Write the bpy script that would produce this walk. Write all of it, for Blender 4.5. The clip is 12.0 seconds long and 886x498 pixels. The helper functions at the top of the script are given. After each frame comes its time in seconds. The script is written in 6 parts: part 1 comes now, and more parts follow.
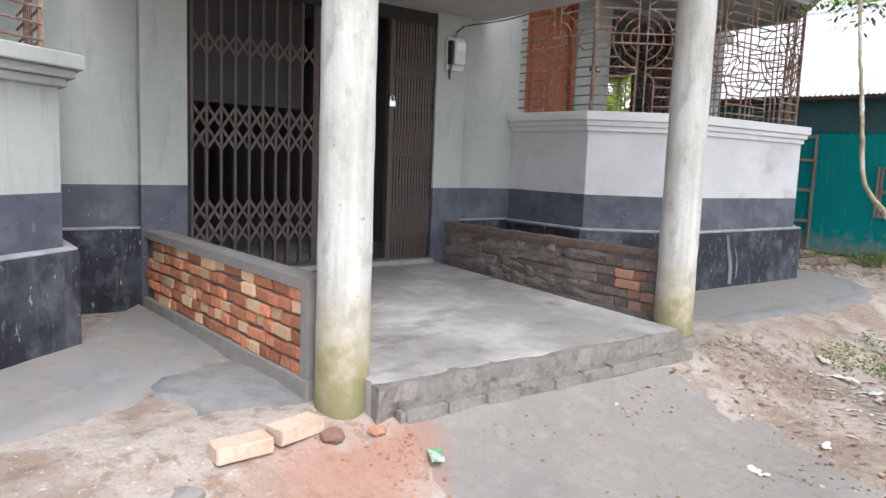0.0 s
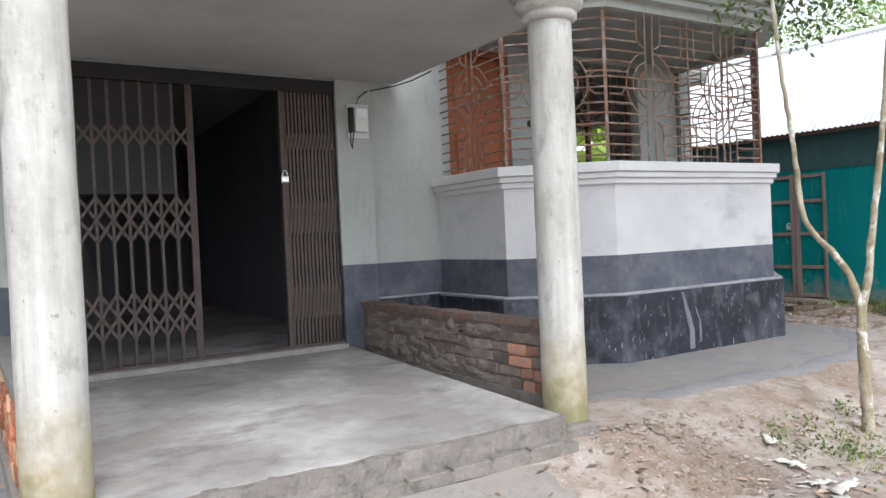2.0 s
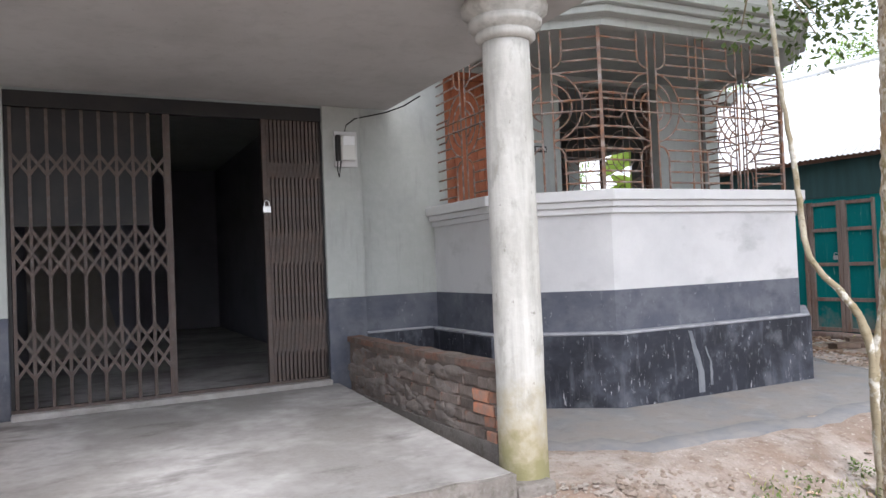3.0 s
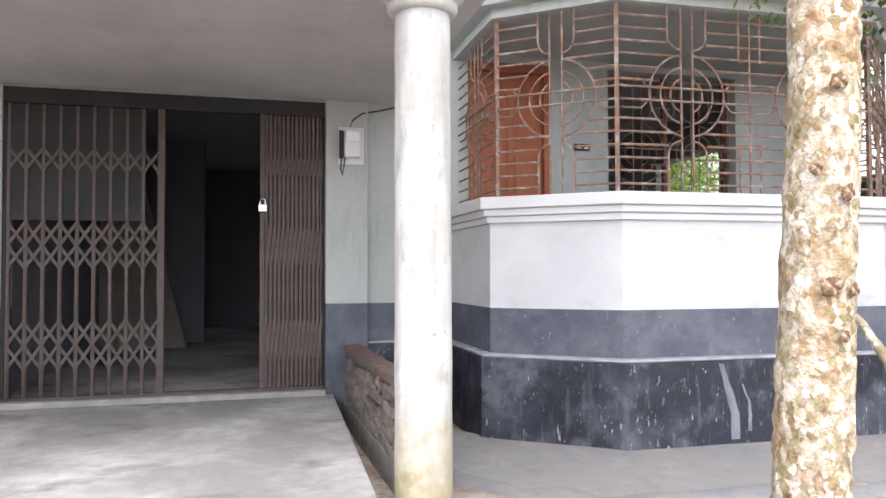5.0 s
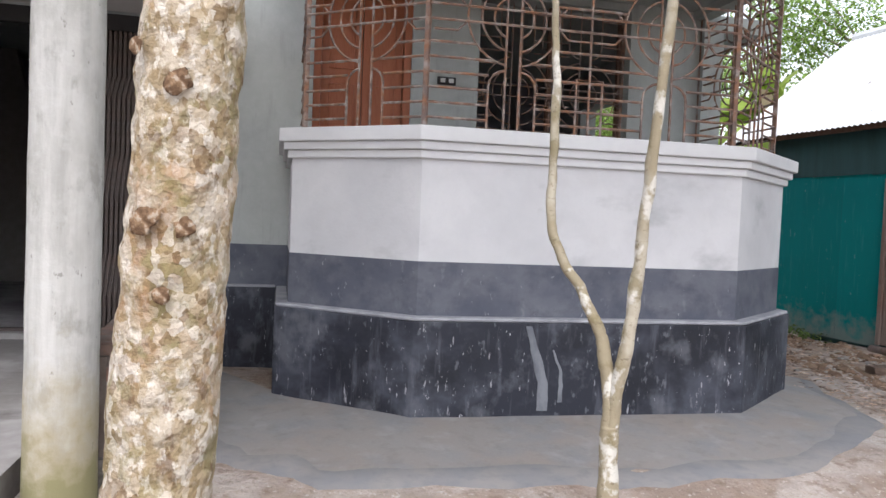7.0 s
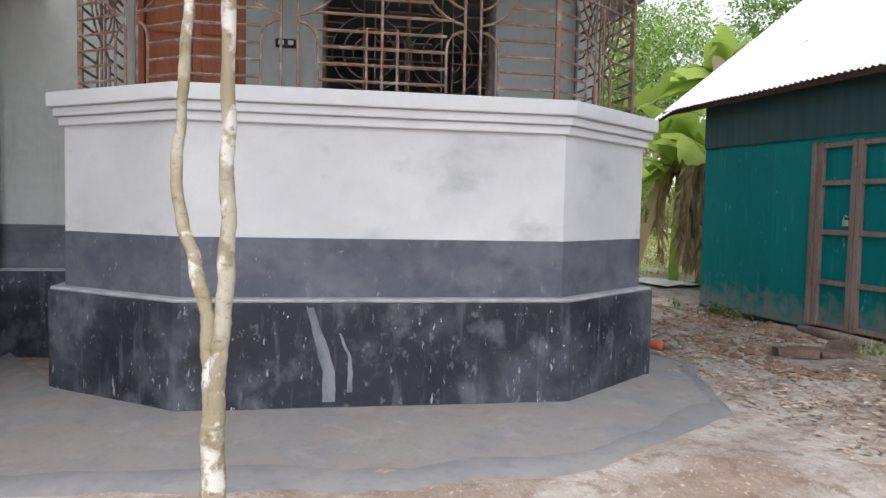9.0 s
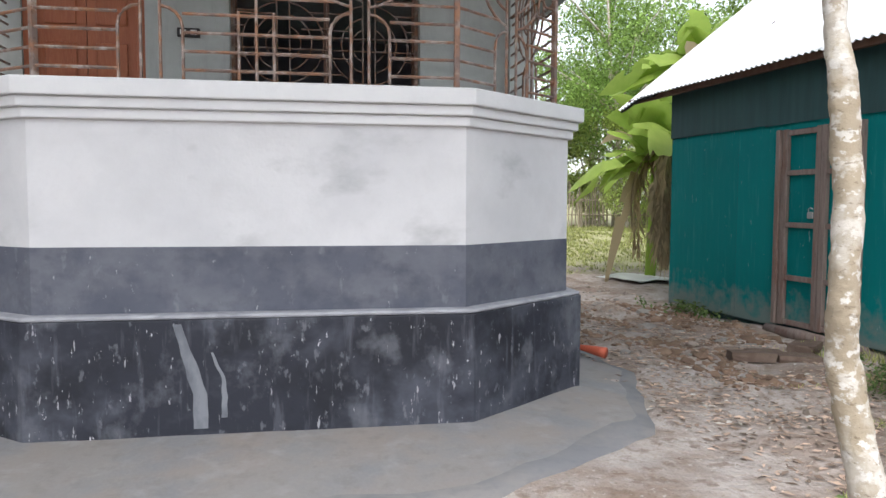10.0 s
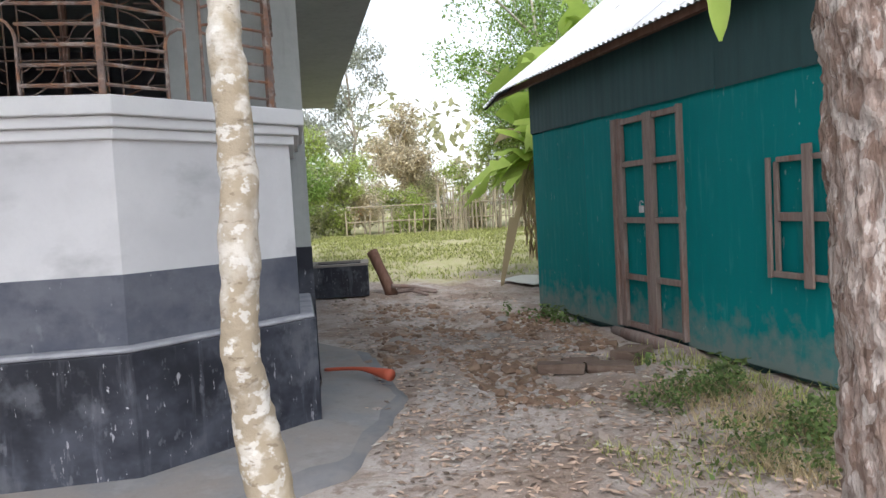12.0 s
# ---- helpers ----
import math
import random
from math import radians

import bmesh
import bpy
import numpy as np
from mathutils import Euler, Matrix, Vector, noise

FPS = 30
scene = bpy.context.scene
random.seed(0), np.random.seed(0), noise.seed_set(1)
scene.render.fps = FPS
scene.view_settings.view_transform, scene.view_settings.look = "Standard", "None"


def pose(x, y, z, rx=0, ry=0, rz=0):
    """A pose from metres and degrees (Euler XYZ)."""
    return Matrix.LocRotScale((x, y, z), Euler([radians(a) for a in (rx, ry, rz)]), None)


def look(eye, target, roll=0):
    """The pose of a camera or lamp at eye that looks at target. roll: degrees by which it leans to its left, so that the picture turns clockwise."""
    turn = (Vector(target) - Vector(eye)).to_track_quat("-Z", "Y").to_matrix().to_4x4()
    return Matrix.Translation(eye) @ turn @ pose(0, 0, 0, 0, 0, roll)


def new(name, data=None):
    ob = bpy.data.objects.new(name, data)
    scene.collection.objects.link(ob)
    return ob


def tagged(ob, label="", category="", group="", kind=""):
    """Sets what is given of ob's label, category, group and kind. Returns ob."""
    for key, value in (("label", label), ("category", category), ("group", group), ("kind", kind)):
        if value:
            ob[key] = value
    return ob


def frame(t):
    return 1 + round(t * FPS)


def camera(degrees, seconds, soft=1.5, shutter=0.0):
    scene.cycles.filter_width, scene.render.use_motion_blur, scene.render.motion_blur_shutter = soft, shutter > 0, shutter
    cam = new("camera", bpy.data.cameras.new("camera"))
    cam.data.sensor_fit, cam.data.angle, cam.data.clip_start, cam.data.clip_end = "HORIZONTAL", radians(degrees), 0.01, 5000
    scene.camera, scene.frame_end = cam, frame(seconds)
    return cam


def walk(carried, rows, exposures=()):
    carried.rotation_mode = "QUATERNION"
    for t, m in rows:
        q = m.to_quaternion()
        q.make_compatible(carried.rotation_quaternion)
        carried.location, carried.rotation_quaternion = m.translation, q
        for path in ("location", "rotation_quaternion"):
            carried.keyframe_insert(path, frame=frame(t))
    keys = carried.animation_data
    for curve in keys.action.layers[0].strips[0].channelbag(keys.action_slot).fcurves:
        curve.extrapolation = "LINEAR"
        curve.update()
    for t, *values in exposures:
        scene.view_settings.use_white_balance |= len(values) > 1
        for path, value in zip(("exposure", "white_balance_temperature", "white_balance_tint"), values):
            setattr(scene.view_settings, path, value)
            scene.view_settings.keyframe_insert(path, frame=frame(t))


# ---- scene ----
cam = camera(63.4, 12.0)
PATH = [
    (0, (-4.174, -5.692, 1.194), (-2.971, -4.114, 0.95), 2.2),
    (0.5, (-3.834, -5.817, 1.171), (-2.666, -4.205, 0.976), 0.5),
    (1, (-3.412, -5.97, 1.221), (-2.296, -4.321, 1.031), 0.0),
    (1.5, (-2.987, -5.989, 1.187), (-1.877, -4.333, 1.031), -0.9),
    (2, (-2.619, -5.955, 1.149), (-1.566, -4.255, 1.114), -2.6),
    (2.5, (-2.264, -6.031, 1.229), (-1.295, -4.282, 1.233), -3.2),
    (3, (-1.889, -5.999, 1.193), (-0.989, -4.213, 1.232), -2.4),
    (5, (-0.505, -5.925, 1.189), (-0.015, -3.987, 1.251), -0.2),
    (5.5, (-0.136, -5.888, 1.18), (0.349, -3.949, 1.232), -0.4),
    (6, (0.259, -5.878, 1.196), (0.704, -3.928, 1.214), -0.5),
    (6.5, (0.643, -5.793, 1.142), (1.089, -3.845, 1.053), 1.4),
    (7, (1.048, -5.722, 1.17), (1.484, -3.772, 1.091), 2.4),
    (9, (2.479, -5.522, 1.100), (2.852, -3.560, 0.987), 1.2),
    (9.5, (2.812, -5.412, 1.117), (3.159, -3.446, 0.993), 0.4),
    (10, (3.135, -5.235, 1.145), (3.495, -3.272, 1.015), 0.2),
    (10.5, (3.516, -5.172, 1.139), (3.891, -3.211, 1.020), -1.8),
    (11, (3.910, -5.187, 1.152), (4.311, -3.235, 0.990), -2.1),
    (11.5, (4.291, -5.122, 1.112), (4.759, -3.191, 0.887), -1.0),
    (12, (4.694, -5.054, 1.154), (5.090, -3.098, 1.035), -3.1),
]
walk(cam, [(t, look(eye, target, roll)) for t, eye, target, roll in PATH],
     [(0, 1.5, 6300, 10), (1.5, 1.49, 6280, 10), (2, 1.46, 6280, 10), (3, 1.54, 6320, 13), (5, 2.05, 6360, 14), (5.5, 1.6, 6420, 14),
      (6, 1.76, 6400, 13), (6.5, 1.52, 6380, 12), (7, 1.3, 6380, 14), (9, 1.32, 6420, 12), (9.5, 1.46, 6380, 11), (10, 1.4, 6380, 11),
      (10.5, 1.37, 6520, 12), (11, 1.36, 6400, 11), (11.5, 1.6, 6350, 10), (12, 1.24, 6320, 12)])

# world: bright hazy sky, soft sun from the front right
world = bpy.data.worlds.new("world")
scene.world = world
world.use_nodes = True
wn = world.node_tree
sky = wn.nodes.new("ShaderNodeTexSky")
sky.sky_type = 'NISHITA'
sky.sun_disc = False
sky.sun_elevation = radians(52)
sky.sun_rotation = radians(189)
sky.air_density, sky.dust_density, sky.ozone_density = 1.0, 1.5, 1.0
haze = wn.nodes.new("ShaderNodeHueSaturation")
haze.inputs["Saturation"].default_value = 0.32
wn.links.new(sky.outputs[0], haze.inputs["Color"])
wn.links.new(haze.outputs[0], wn.nodes["Background"].inputs[0])
wn.nodes["Background"].inputs[1].default_value = 0.15
sun = new("sun", bpy.data.lights.new("sun", 'SUN'))
sun.data.energy, sun.data.angle, sun.data.color = 0.8, radians(25), (1.0, 0.98, 0.955)
sun.matrix_world = look((-1.0, -6, 8.5), (0, 0, 0))

# ---------------------------------------------------------------- materials
def node_mat(name):
    m = bpy.data.materials.new(name)
    m.use_nodes = True
    return m, m.node_tree, m.node_tree.nodes["Principled BSDF"]


def ramp_noise(nt, scale, lo, hi, detail=5, coord="Object", stretch=(1, 1, 1), rough=0.6):
    tc = nt.nodes.new("ShaderNodeTexCoord")
    mp = nt.nodes.new("ShaderNodeMapping")
    mp.inputs["Scale"].default_value = stretch
    tx = nt.nodes.new("ShaderNodeTexNoise")
    tx.inputs["Scale"].default_value = scale
    tx.inputs["Detail"].default_value = detail
    tx.inputs["Roughness"].default_value = rough
    rp = nt.nodes.new("ShaderNodeValToRGB")
    rp.color_ramp.elements[0].position, rp.color_ramp.elements[1].position = lo, hi
    nt.links.new(tc.outputs[coord], mp.inputs[0])
    nt.links.new(mp.outputs[0], tx.inputs["Vector"])
    nt.links.new(tx.outputs[0], rp.inputs[0])
    return rp.outputs[0], tx.outputs[0]


def blend(nt, fac, a, b, mode='MIX'):
    mx = nt.nodes.new("ShaderNodeMix")
    mx.data_type, mx.blend_type = 'RGBA', mode
    for key, val in ((0, fac), (6, a), (7, b)):
        if isinstance(val, bpy.types.NodeSocket):
            nt.links.new(val, mx.inputs[key])
        else:
            mx.inputs[key].default_value = val if key == 0 else (*val, 1)
    return mx.outputs[2]


def bump(nt, bsdf, height, strength, dist=0.01):
    b = nt.nodes.new("ShaderNodeBump")
    b.inputs["Strength"].default_value = strength
    b.inputs["Distance"].default_value = dist
    nt.links.new(height, b.inputs["Height"])
    nt.links.new(b.outputs[0], bsdf.inputs["Normal"])


def surface(name, base, layers=(), rough=0.8, metal=0.0, bumps=(40, 0.3, 0.005), vary=0.0, stretch=(1, 1, 1), spec=0.3):
    """layers: (noise scale, lo, hi, colour, strength, stretch) laid one over another; vary: change from piece to piece."""
    m, nt, bsdf = node_mat(name)
    col = None
    rgb = nt.nodes.new("ShaderNodeRGB")
    rgb.outputs[0].default_value = (*base, 1)
    col = rgb.outputs[0]
    for sc, lo, hi, c, amount, st in layers:
        f, _ = ramp_noise(nt, sc, lo, hi, stretch=st)
        ml = nt.nodes.new("ShaderNodeMath")
        ml.operation = 'MULTIPLY'
        ml.inputs[1].default_value = amount
        nt.links.new(f, ml.inputs[0])
        col = blend(nt, ml.outputs[0], col, c)
    if vary:
        oi = nt.nodes.new("ShaderNodeObjectInfo")
        gm = nt.nodes.new("ShaderNodeNewGeometry")
        ad = nt.nodes.new("ShaderNodeMath")
        ad.operation = 'ADD'
        nt.links.new(oi.outputs["Random"], ad.inputs[0])
        nt.links.new(gm.outputs["Random Per Island"], ad.inputs[1])
        fr = nt.nodes.new("ShaderNodeMath")
        fr.operation = 'FRACT'
        nt.links.new(ad.outputs[0], fr.inputs[0])
        mr = nt.nodes.new("ShaderNodeMapRange")
        mr.inputs[3].default_value, mr.inputs[4].default_value = 1 - vary, 1 + vary
        nt.links.new(fr.outputs[0], mr.inputs[0])
        hs = nt.nodes.new("ShaderNodeHueSaturation")
        nt.links.new(mr.outputs[0], hs.inputs["Value"])
        nt.links.new(col, hs.inputs["Color"])
        col = hs.outputs[0]
    nt.links.new(col, bsdf.inputs["Base Color"])
    bsdf.inputs["Roughness"].default_value = rough
    bsdf.inputs["Metallic"].default_value = metal
    bsdf.inputs["Specular IOR Level"].default_value = spec
    if bumps:
        _, h = ramp_noise(nt, bumps[0], 0.3, 0.7, stretch=stretch)
        bump(nt, bsdf, h, bumps[1], bumps[2])
    return m


U = (1, 1, 1)
DRIP = (3, 3, 0.35)
M_white = surface("lime_plaster", (0.58, 0.577, 0.585), ((1.1, 0.44, 0.7, (0.41, 0.415, 0.43), 0.65, U), (4, 0.5, 0.8, (0.46, 0.455, 0.46), 0.5, U), (2.0, 0.57, 0.72, (0.31, 0.315, 0.32), 0.55, (1, 1, 1.6)), (60, 0.5, 0.8, (0.5, 0.5, 0.51), 0.35, U)), 0.9)
M_grey = surface("cement_plaster", (0.4, 0.42, 0.4), ((1.5, 0.4, 0.7, (0.3, 0.31, 0.3), 0.6, U), (14, 0.4, 0.8, (0.5, 0.5, 0.5), 0.35, U), (5, 0.55, 0.75, (0.26, 0.26, 0.25), 0.5, DRIP)), 0.9)
M_column = surface("column_plaster", (0.53, 0.52, 0.49), ((2.2, 0.45, 0.62, (0.36, 0.35, 0.32), 0.7, (1.5, 1.5, 0.8)), (3, 0.45, 0.66, (0.31, 0.305, 0.28), 0.65, (4, 4, 0.4)), (9, 0.56, 0.66, (0.25, 0.24, 0.21), 0.55, (1, 1, 0.5)), (18, 0.5, 0.8, (0.58, 0.58, 0.56), 0.45, U), (26, 0.66, 0.7, (0.16, 0.15, 0.13), 0.6, (1, 1, 0.6))), 0.88, bumps=(28, 0.5, 0.008))
M_sill = surface("sill_paint", (0.62, 0.62, 0.625), ((3, 0.45, 0.75, (0.5, 0.5, 0.53), 0.5, U), (20, 0.55, 0.8, (0.55, 0.55, 0.56), 0.4, U)), 0.8)
M_ledge = surface("ledge_plaster", (0.34, 0.345, 0.37), ((7, 0.4, 0.7, (0.16, 0.165, 0.19), 0.7, U),), 0.9)
M_black = surface("black_paint", (0.022, 0.024, 0.034), ((1.4, 0.46, 0.62, (0.085, 0.092, 0.115), 0.72, (1, 1, 1.4)), (1.6, 0.5, 0.6, (0.013, 0.014, 0.02), 0.85, U), (4, 0.54, 0.66, (0.15, 0.158, 0.18), 0.5, (1, 1, 0.8)), (6, 0.56, 0.66, (0.13, 0.135, 0.16), 0.35, (2.2, 2.2, 0.3)), (17, 0.62, 0.68, (0.2, 0.208, 0.23), 0.4, (1.3, 1.3, 0.6)), (21, 0.665, 0.685, (0.4, 0.4, 0.43), 0.7, (1.5, 1.5, 0.35)), (46, 0.685, 0.705, (0.5, 0.5, 0.53), 0.85, (1, 1, 0.4))), 0.6)
M_band = surface("grey_band_paint", (0.095, 0.102, 0.128), ((1.3, 0.42, 0.62, (0.065, 0.071, 0.095), 0.7, U), (3, 0.44, 0.7, (0.16, 0.165, 0.185), 0.7, (1, 1, 1.3)), (9, 0.5, 0.75, (0.055, 0.06, 0.08), 0.7, U), (13, 0.62, 0.7, (0.2, 0.205, 0.225), 0.45, (1, 1, 0.5)), (40, 0.68, 0.71, (0.34, 0.34, 0.36), 0.7, (1, 1, 0.5))), 0.7)
M_concrete = surface("screed", (0.255, 0.24, 0.23), ((0.9, 0.4, 0.58, (0.5, 0.485, 0.475), 0.92, U), (1.8, 0.54, 0.68, (0.12, 0.112, 0.105), 0.7, (1, 2, 1)), (8, 0.45, 0.75, (0.22, 0.2, 0.19), 0.55, U), (45, 0.4, 0.8, (0.34, 0.33, 0.31), 0.4, U)), 0.9, bumps=(60, 0.35, 0.004))
M_apron = surface("apron_cement", (0.23, 0.221, 0.217), ((1.0, 0.42, 0.62, (0.245, 0.207, 0.182), 0.65, U), (2.2, 0.47, 0.64, (0.19, 0.196, 0.21), 0.7, U), (5, 0.55, 0.7, (0.3, 0.295, 0.295), 0.5, U), (9, 0.52, 0.7, (0.17, 0.155, 0.145), 0.45, U), (50, 0.45, 0.8, (0.26, 0.25, 0.24), 0.45, U)), 0.92, bumps=(50, 0.45, 0.005))
M_brick = surface("fired_brick", (0.46, 0.17, 0.09), ((14, 0.45, 0.75, (0.5, 0.25, 0.16), 0.7, U), (40, 0.55, 0.8, (0.42, 0.36, 0.3), 0.5, U)), 0.92, bumps=(55, 0.5, 0.004), vary=0.4)
M_brickpale = surface("pale_brick", (0.56, 0.36, 0.22), ((14, 0.45, 0.75, (0.6, 0.45, 0.32), 0.7, U), (40, 0.55, 0.8, (0.42, 0.36, 0.3), 0.5, U)), 0.92, bumps=(55, 0.5, 0.004), vary=0.25)
M_brickdull = surface("smeared_brick", (0.23, 0.12, 0.085), ((3.2, 0.42, 0.56, (0.2, 0.175, 0.16), 0.85, U), (9, 0.45, 0.62, (0.13, 0.105, 0.092), 0.8, U), (30, 0.5, 0.8, (0.27, 0.23, 0.2), 0.5, U)), 0.95, bumps=(40, 0.7, 0.008), vary=0.3)
M_brickworn = surface("worn_brick", (0.45, 0.19, 0.115), ((6, 0.48, 0.64, (0.24, 0.19, 0.165), 0.75, U), (16, 0.5, 0.7, (0.46, 0.25, 0.16), 0.6, U), (40, 0.55, 0.8, (0.2, 0.16, 0.14), 0.5, U)), 0.94, bumps=(45, 0.8, 0.008), vary=0.35)
M_brickdust = surface("brick_dust", (0.34, 0.165, 0.11), ((20, 0.45, 0.7, (0.3, 0.22, 0.17), 0.7, U),), 0.97, vary=0.3)
# brick tone lifted towards white; glare on the loose bricks is in the colour
M_glarebrick = surface("glare_paled_brick", (0.56, 0.44, 0.35), ((14, 0.42, 0.7, (0.42, 0.27, 0.19), 0.7, U), (40, 0.55, 0.8, (0.7, 0.63, 0.54), 0.5, U)), 0.92, bumps=(55, 0.5, 0.004))
M_mud = surface("cement_mud", (0.25, 0.226, 0.206), ((1.6, 0.42, 0.65, (0.2, 0.185, 0.175), 0.7, U), (7, 0.5, 0.75, (0.31, 0.285, 0.265), 0.6, U), (30, 0.55, 0.7, (0.16, 0.14, 0.125), 0.5, U)), 0.95, bumps=(22, 0.8, 0.012))
M_rim = surface("damp_cement", (0.17, 0.17, 0.178), ((3, 0.42, 0.6, (0.225, 0.21, 0.2), 0.7, U), (14, 0.5, 0.75, (0.12, 0.125, 0.14), 0.5, U)), 0.85)
M_patch = surface("blue_cement", (0.2, 0.204, 0.212), ((1.8, 0.42, 0.6, (0.25, 0.235, 0.225), 0.85, U), (6, 0.46, 0.66, (0.14, 0.148, 0.163), 0.75, U), (14, 0.55, 0.7, (0.3, 0.28, 0.26), 0.5, U), (45, 0.45, 0.8, (0.26, 0.255, 0.25), 0.5, U)), 0.95, bumps=(34, 0.8, 0.01))
# paler than the wall plaster: light bounced off the ground is painted in
M_soffit = surface("bounce_lit_soffit", (0.5, 0.49, 0.475), ((1.2, 0.42, 0.66, (0.38, 0.37, 0.355), 0.6, U), (9, 0.5, 0.75, (0.36, 0.35, 0.335), 0.4, U), (30, 0.64, 0.7, (0.28, 0.27, 0.26), 0.5, U)), 0.9)
M_shutter = surface("brown_timber", (0.13, 0.066, 0.045), ((4, 0.42, 0.66, (0.19, 0.11, 0.08), 0.7, (5, 5, 0.5)),), 0.7)
M_weed = surface("weed_leaf", (0.13, 0.19, 0.062), (), 0.6, bumps=None, vary=0.5)
M_smear = surface("dried_cement", (0.19, 0.2, 0.22), ((8, 0.42, 0.62, (0.1, 0.107, 0.125), 0.85, (1, 1, 0.5)),), 0.95)
M_scar = surface("bark_scar", (0.13, 0.075, 0.042), ((45, 0.45, 0.6, (0.34, 0.22, 0.13), 0.8, U), (70, 0.55, 0.62, (0.5, 0.44, 0.36), 0.6, U)), 0.95, bumps=(60, 1.0, 0.012))
M_husk = surface("pale_husk", (0.66, 0.63, 0.58), ((12, 0.45, 0.7, (0.5, 0.46, 0.4), 0.6, U),), 0.85)
M_bamboo = surface("bamboo_stake", (0.33, 0.28, 0.2), ((8, 0.4, 0.7, (0.28, 0.23, 0.16), 0.7, (4, 4, 0.6)),), 0.85, vary=0.3)
M_mortar = surface("mortar", (0.24, 0.22, 0.2), ((12, 0.4, 0.7, (0.3, 0.28, 0.26), 0.7, U),), 0.95, bumps=(60, 0.6, 0.006))
M_edge = surface("dirty_concrete", (0.19, 0.172, 0.155), ((5, 0.42, 0.65, (0.27, 0.245, 0.225), 0.7, U), (12, 0.52, 0.68, (0.1, 0.09, 0.072), 0.75, U), (45, 0.5, 0.75, (0.32, 0.3, 0.28), 0.45, U)), 0.95, bumps=(30, 0.9, 0.014))
M_earth = surface("dug_earth", (0.2, 0.13, 0.09), ((9, 0.45, 0.7, (0.24, 0.17, 0.12), 0.7, U),), 0.97, bumps=(40, 0.8, 0.01), vary=0.3)
M_mudbrick = surface("mud_slab", (0.13, 0.09, 0.07), ((9, 0.45, 0.65, (0.2, 0.15, 0.12), 0.7, U), (40, 0.5, 0.7, (0.14, 0.1, 0.075), 0.5, U)), 0.96, bumps=(35, 0.8, 0.008))
M_joint2 = surface("daubed_mortar", (0.17, 0.148, 0.135), ((8, 0.42, 0.65, (0.24, 0.205, 0.185), 0.8, U), (26, 0.5, 0.7, (0.12, 0.085, 0.07), 0.6, U)), 0.96, bumps=(38, 0.9, 0.012))
M_joint = surface("dark_mortar", (0.13, 0.1, 0.085), ((12, 0.4, 0.7, (0.2, 0.17, 0.15), 0.7, U),), 0.95, bumps=(60, 0.6, 0.006))
M_rust = surface("rusty_iron", (0.19, 0.14, 0.122), ((9, 0.42, 0.62, (0.34, 0.15, 0.07), 0.7, U), (12, 0.5, 0.64, (0.44, 0.39, 0.36), 0.7, U), (40, 0.56, 0.66, (0.11, 0.07, 0.055), 0.6, U)), 0.7, 0.25)
M_gate = surface("gate_iron", (0.09, 0.072, 0.066), ((8, 0.42, 0.7, (0.13, 0.09, 0.074), 0.6, U), (30, 0.5, 0.7, (0.14, 0.13, 0.125), 0.5, U)), 0.65, 0.35)
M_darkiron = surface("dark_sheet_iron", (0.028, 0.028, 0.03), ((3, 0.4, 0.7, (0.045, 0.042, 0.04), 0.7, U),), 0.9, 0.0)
M_orange = surface("varnished_wood", (0.33, 0.1, 0.045), ((3, 0.4, 0.7, (0.24, 0.066, 0.032), 0.7, (6, 6, 0.6)), (26, 0.4, 0.7, (0.4, 0.15, 0.07), 0.5, (6, 6, 0.6))), 0.5)
M_wood = surface("weathered_wood", (0.27, 0.205, 0.18), ((2.2, 0.5, 0.6, (0.2, 0.1, 0.075), 0.75, (3, 3, 0.5)), (5, 0.4, 0.7, (0.15, 0.11, 0.09), 0.7, (8, 8, 0.6)), (30, 0.4, 0.75, (0.33, 0.28, 0.25), 0.5, (6, 6, 0.6))), 0.85)
M_green = surface("green_tin", (0.003, 0.2, 0.2), ((1.6, 0.45, 0.75, (0.004, 0.165, 0.17), 0.7, U), (6, 0.56, 0.74, (0.05, 0.27, 0.26), 0.6, DRIP), (13, 0.655, 0.69, (0.26, 0.4, 0.38), 0.7, (1.5, 1.5, 0.35)), (45, 0.69, 0.72, (0.34, 0.44, 0.42), 0.7, (1, 1, 0.4))), 0.65, 0.0, vary=0.06, spec=0.12)
# separate weathered sheet, with shade under the eave painted into its dark tone
M_upper = surface("shade_toned_tin", (0.036, 0.085, 0.088), ((3, 0.4, 0.7, (0.025, 0.055, 0.058), 0.7, DRIP),), 0.6)
M_roof = surface("zinc_tin", (0.74, 0.75, 0.76), ((2, 0.5, 0.75, (0.6, 0.6, 0.6), 0.6, U), (8, 0.6, 0.8, (0.5, 0.46, 0.42), 0.5, U), (5, 0.66, 0.7, (0.22, 0.2, 0.18), 0.7, (3, 0.6, 1)), (30, 0.64, 0.7, (0.34, 0.32, 0.3), 0.5, U)), 0.5, 0.1)
M_bark = surface("mottled_bark", (0.31, 0.235, 0.14), ((22, 0.47, 0.54, (0.5, 0.43, 0.34), 0.88, (1, 1, 0.7)), (36, 0.52, 0.57, (0.66, 0.61, 0.53), 0.88, (1, 1, 0.7)), (6, 0.52, 0.6, (0.35, 0.2, 0.1), 0.75, (1, 1, 0.8)), (11, 0.55, 0.62, (0.23, 0.19, 0.085), 0.8, U), (28, 0.58, 0.63, (0.15, 0.09, 0.05), 0.8, (1, 1, 0.6)), (5, 0.61, 0.66, (0.15, 0.07, 0.035), 0.85, (1, 1, 1.4))), 0.95, bumps=(32, 1.0, 0.02))
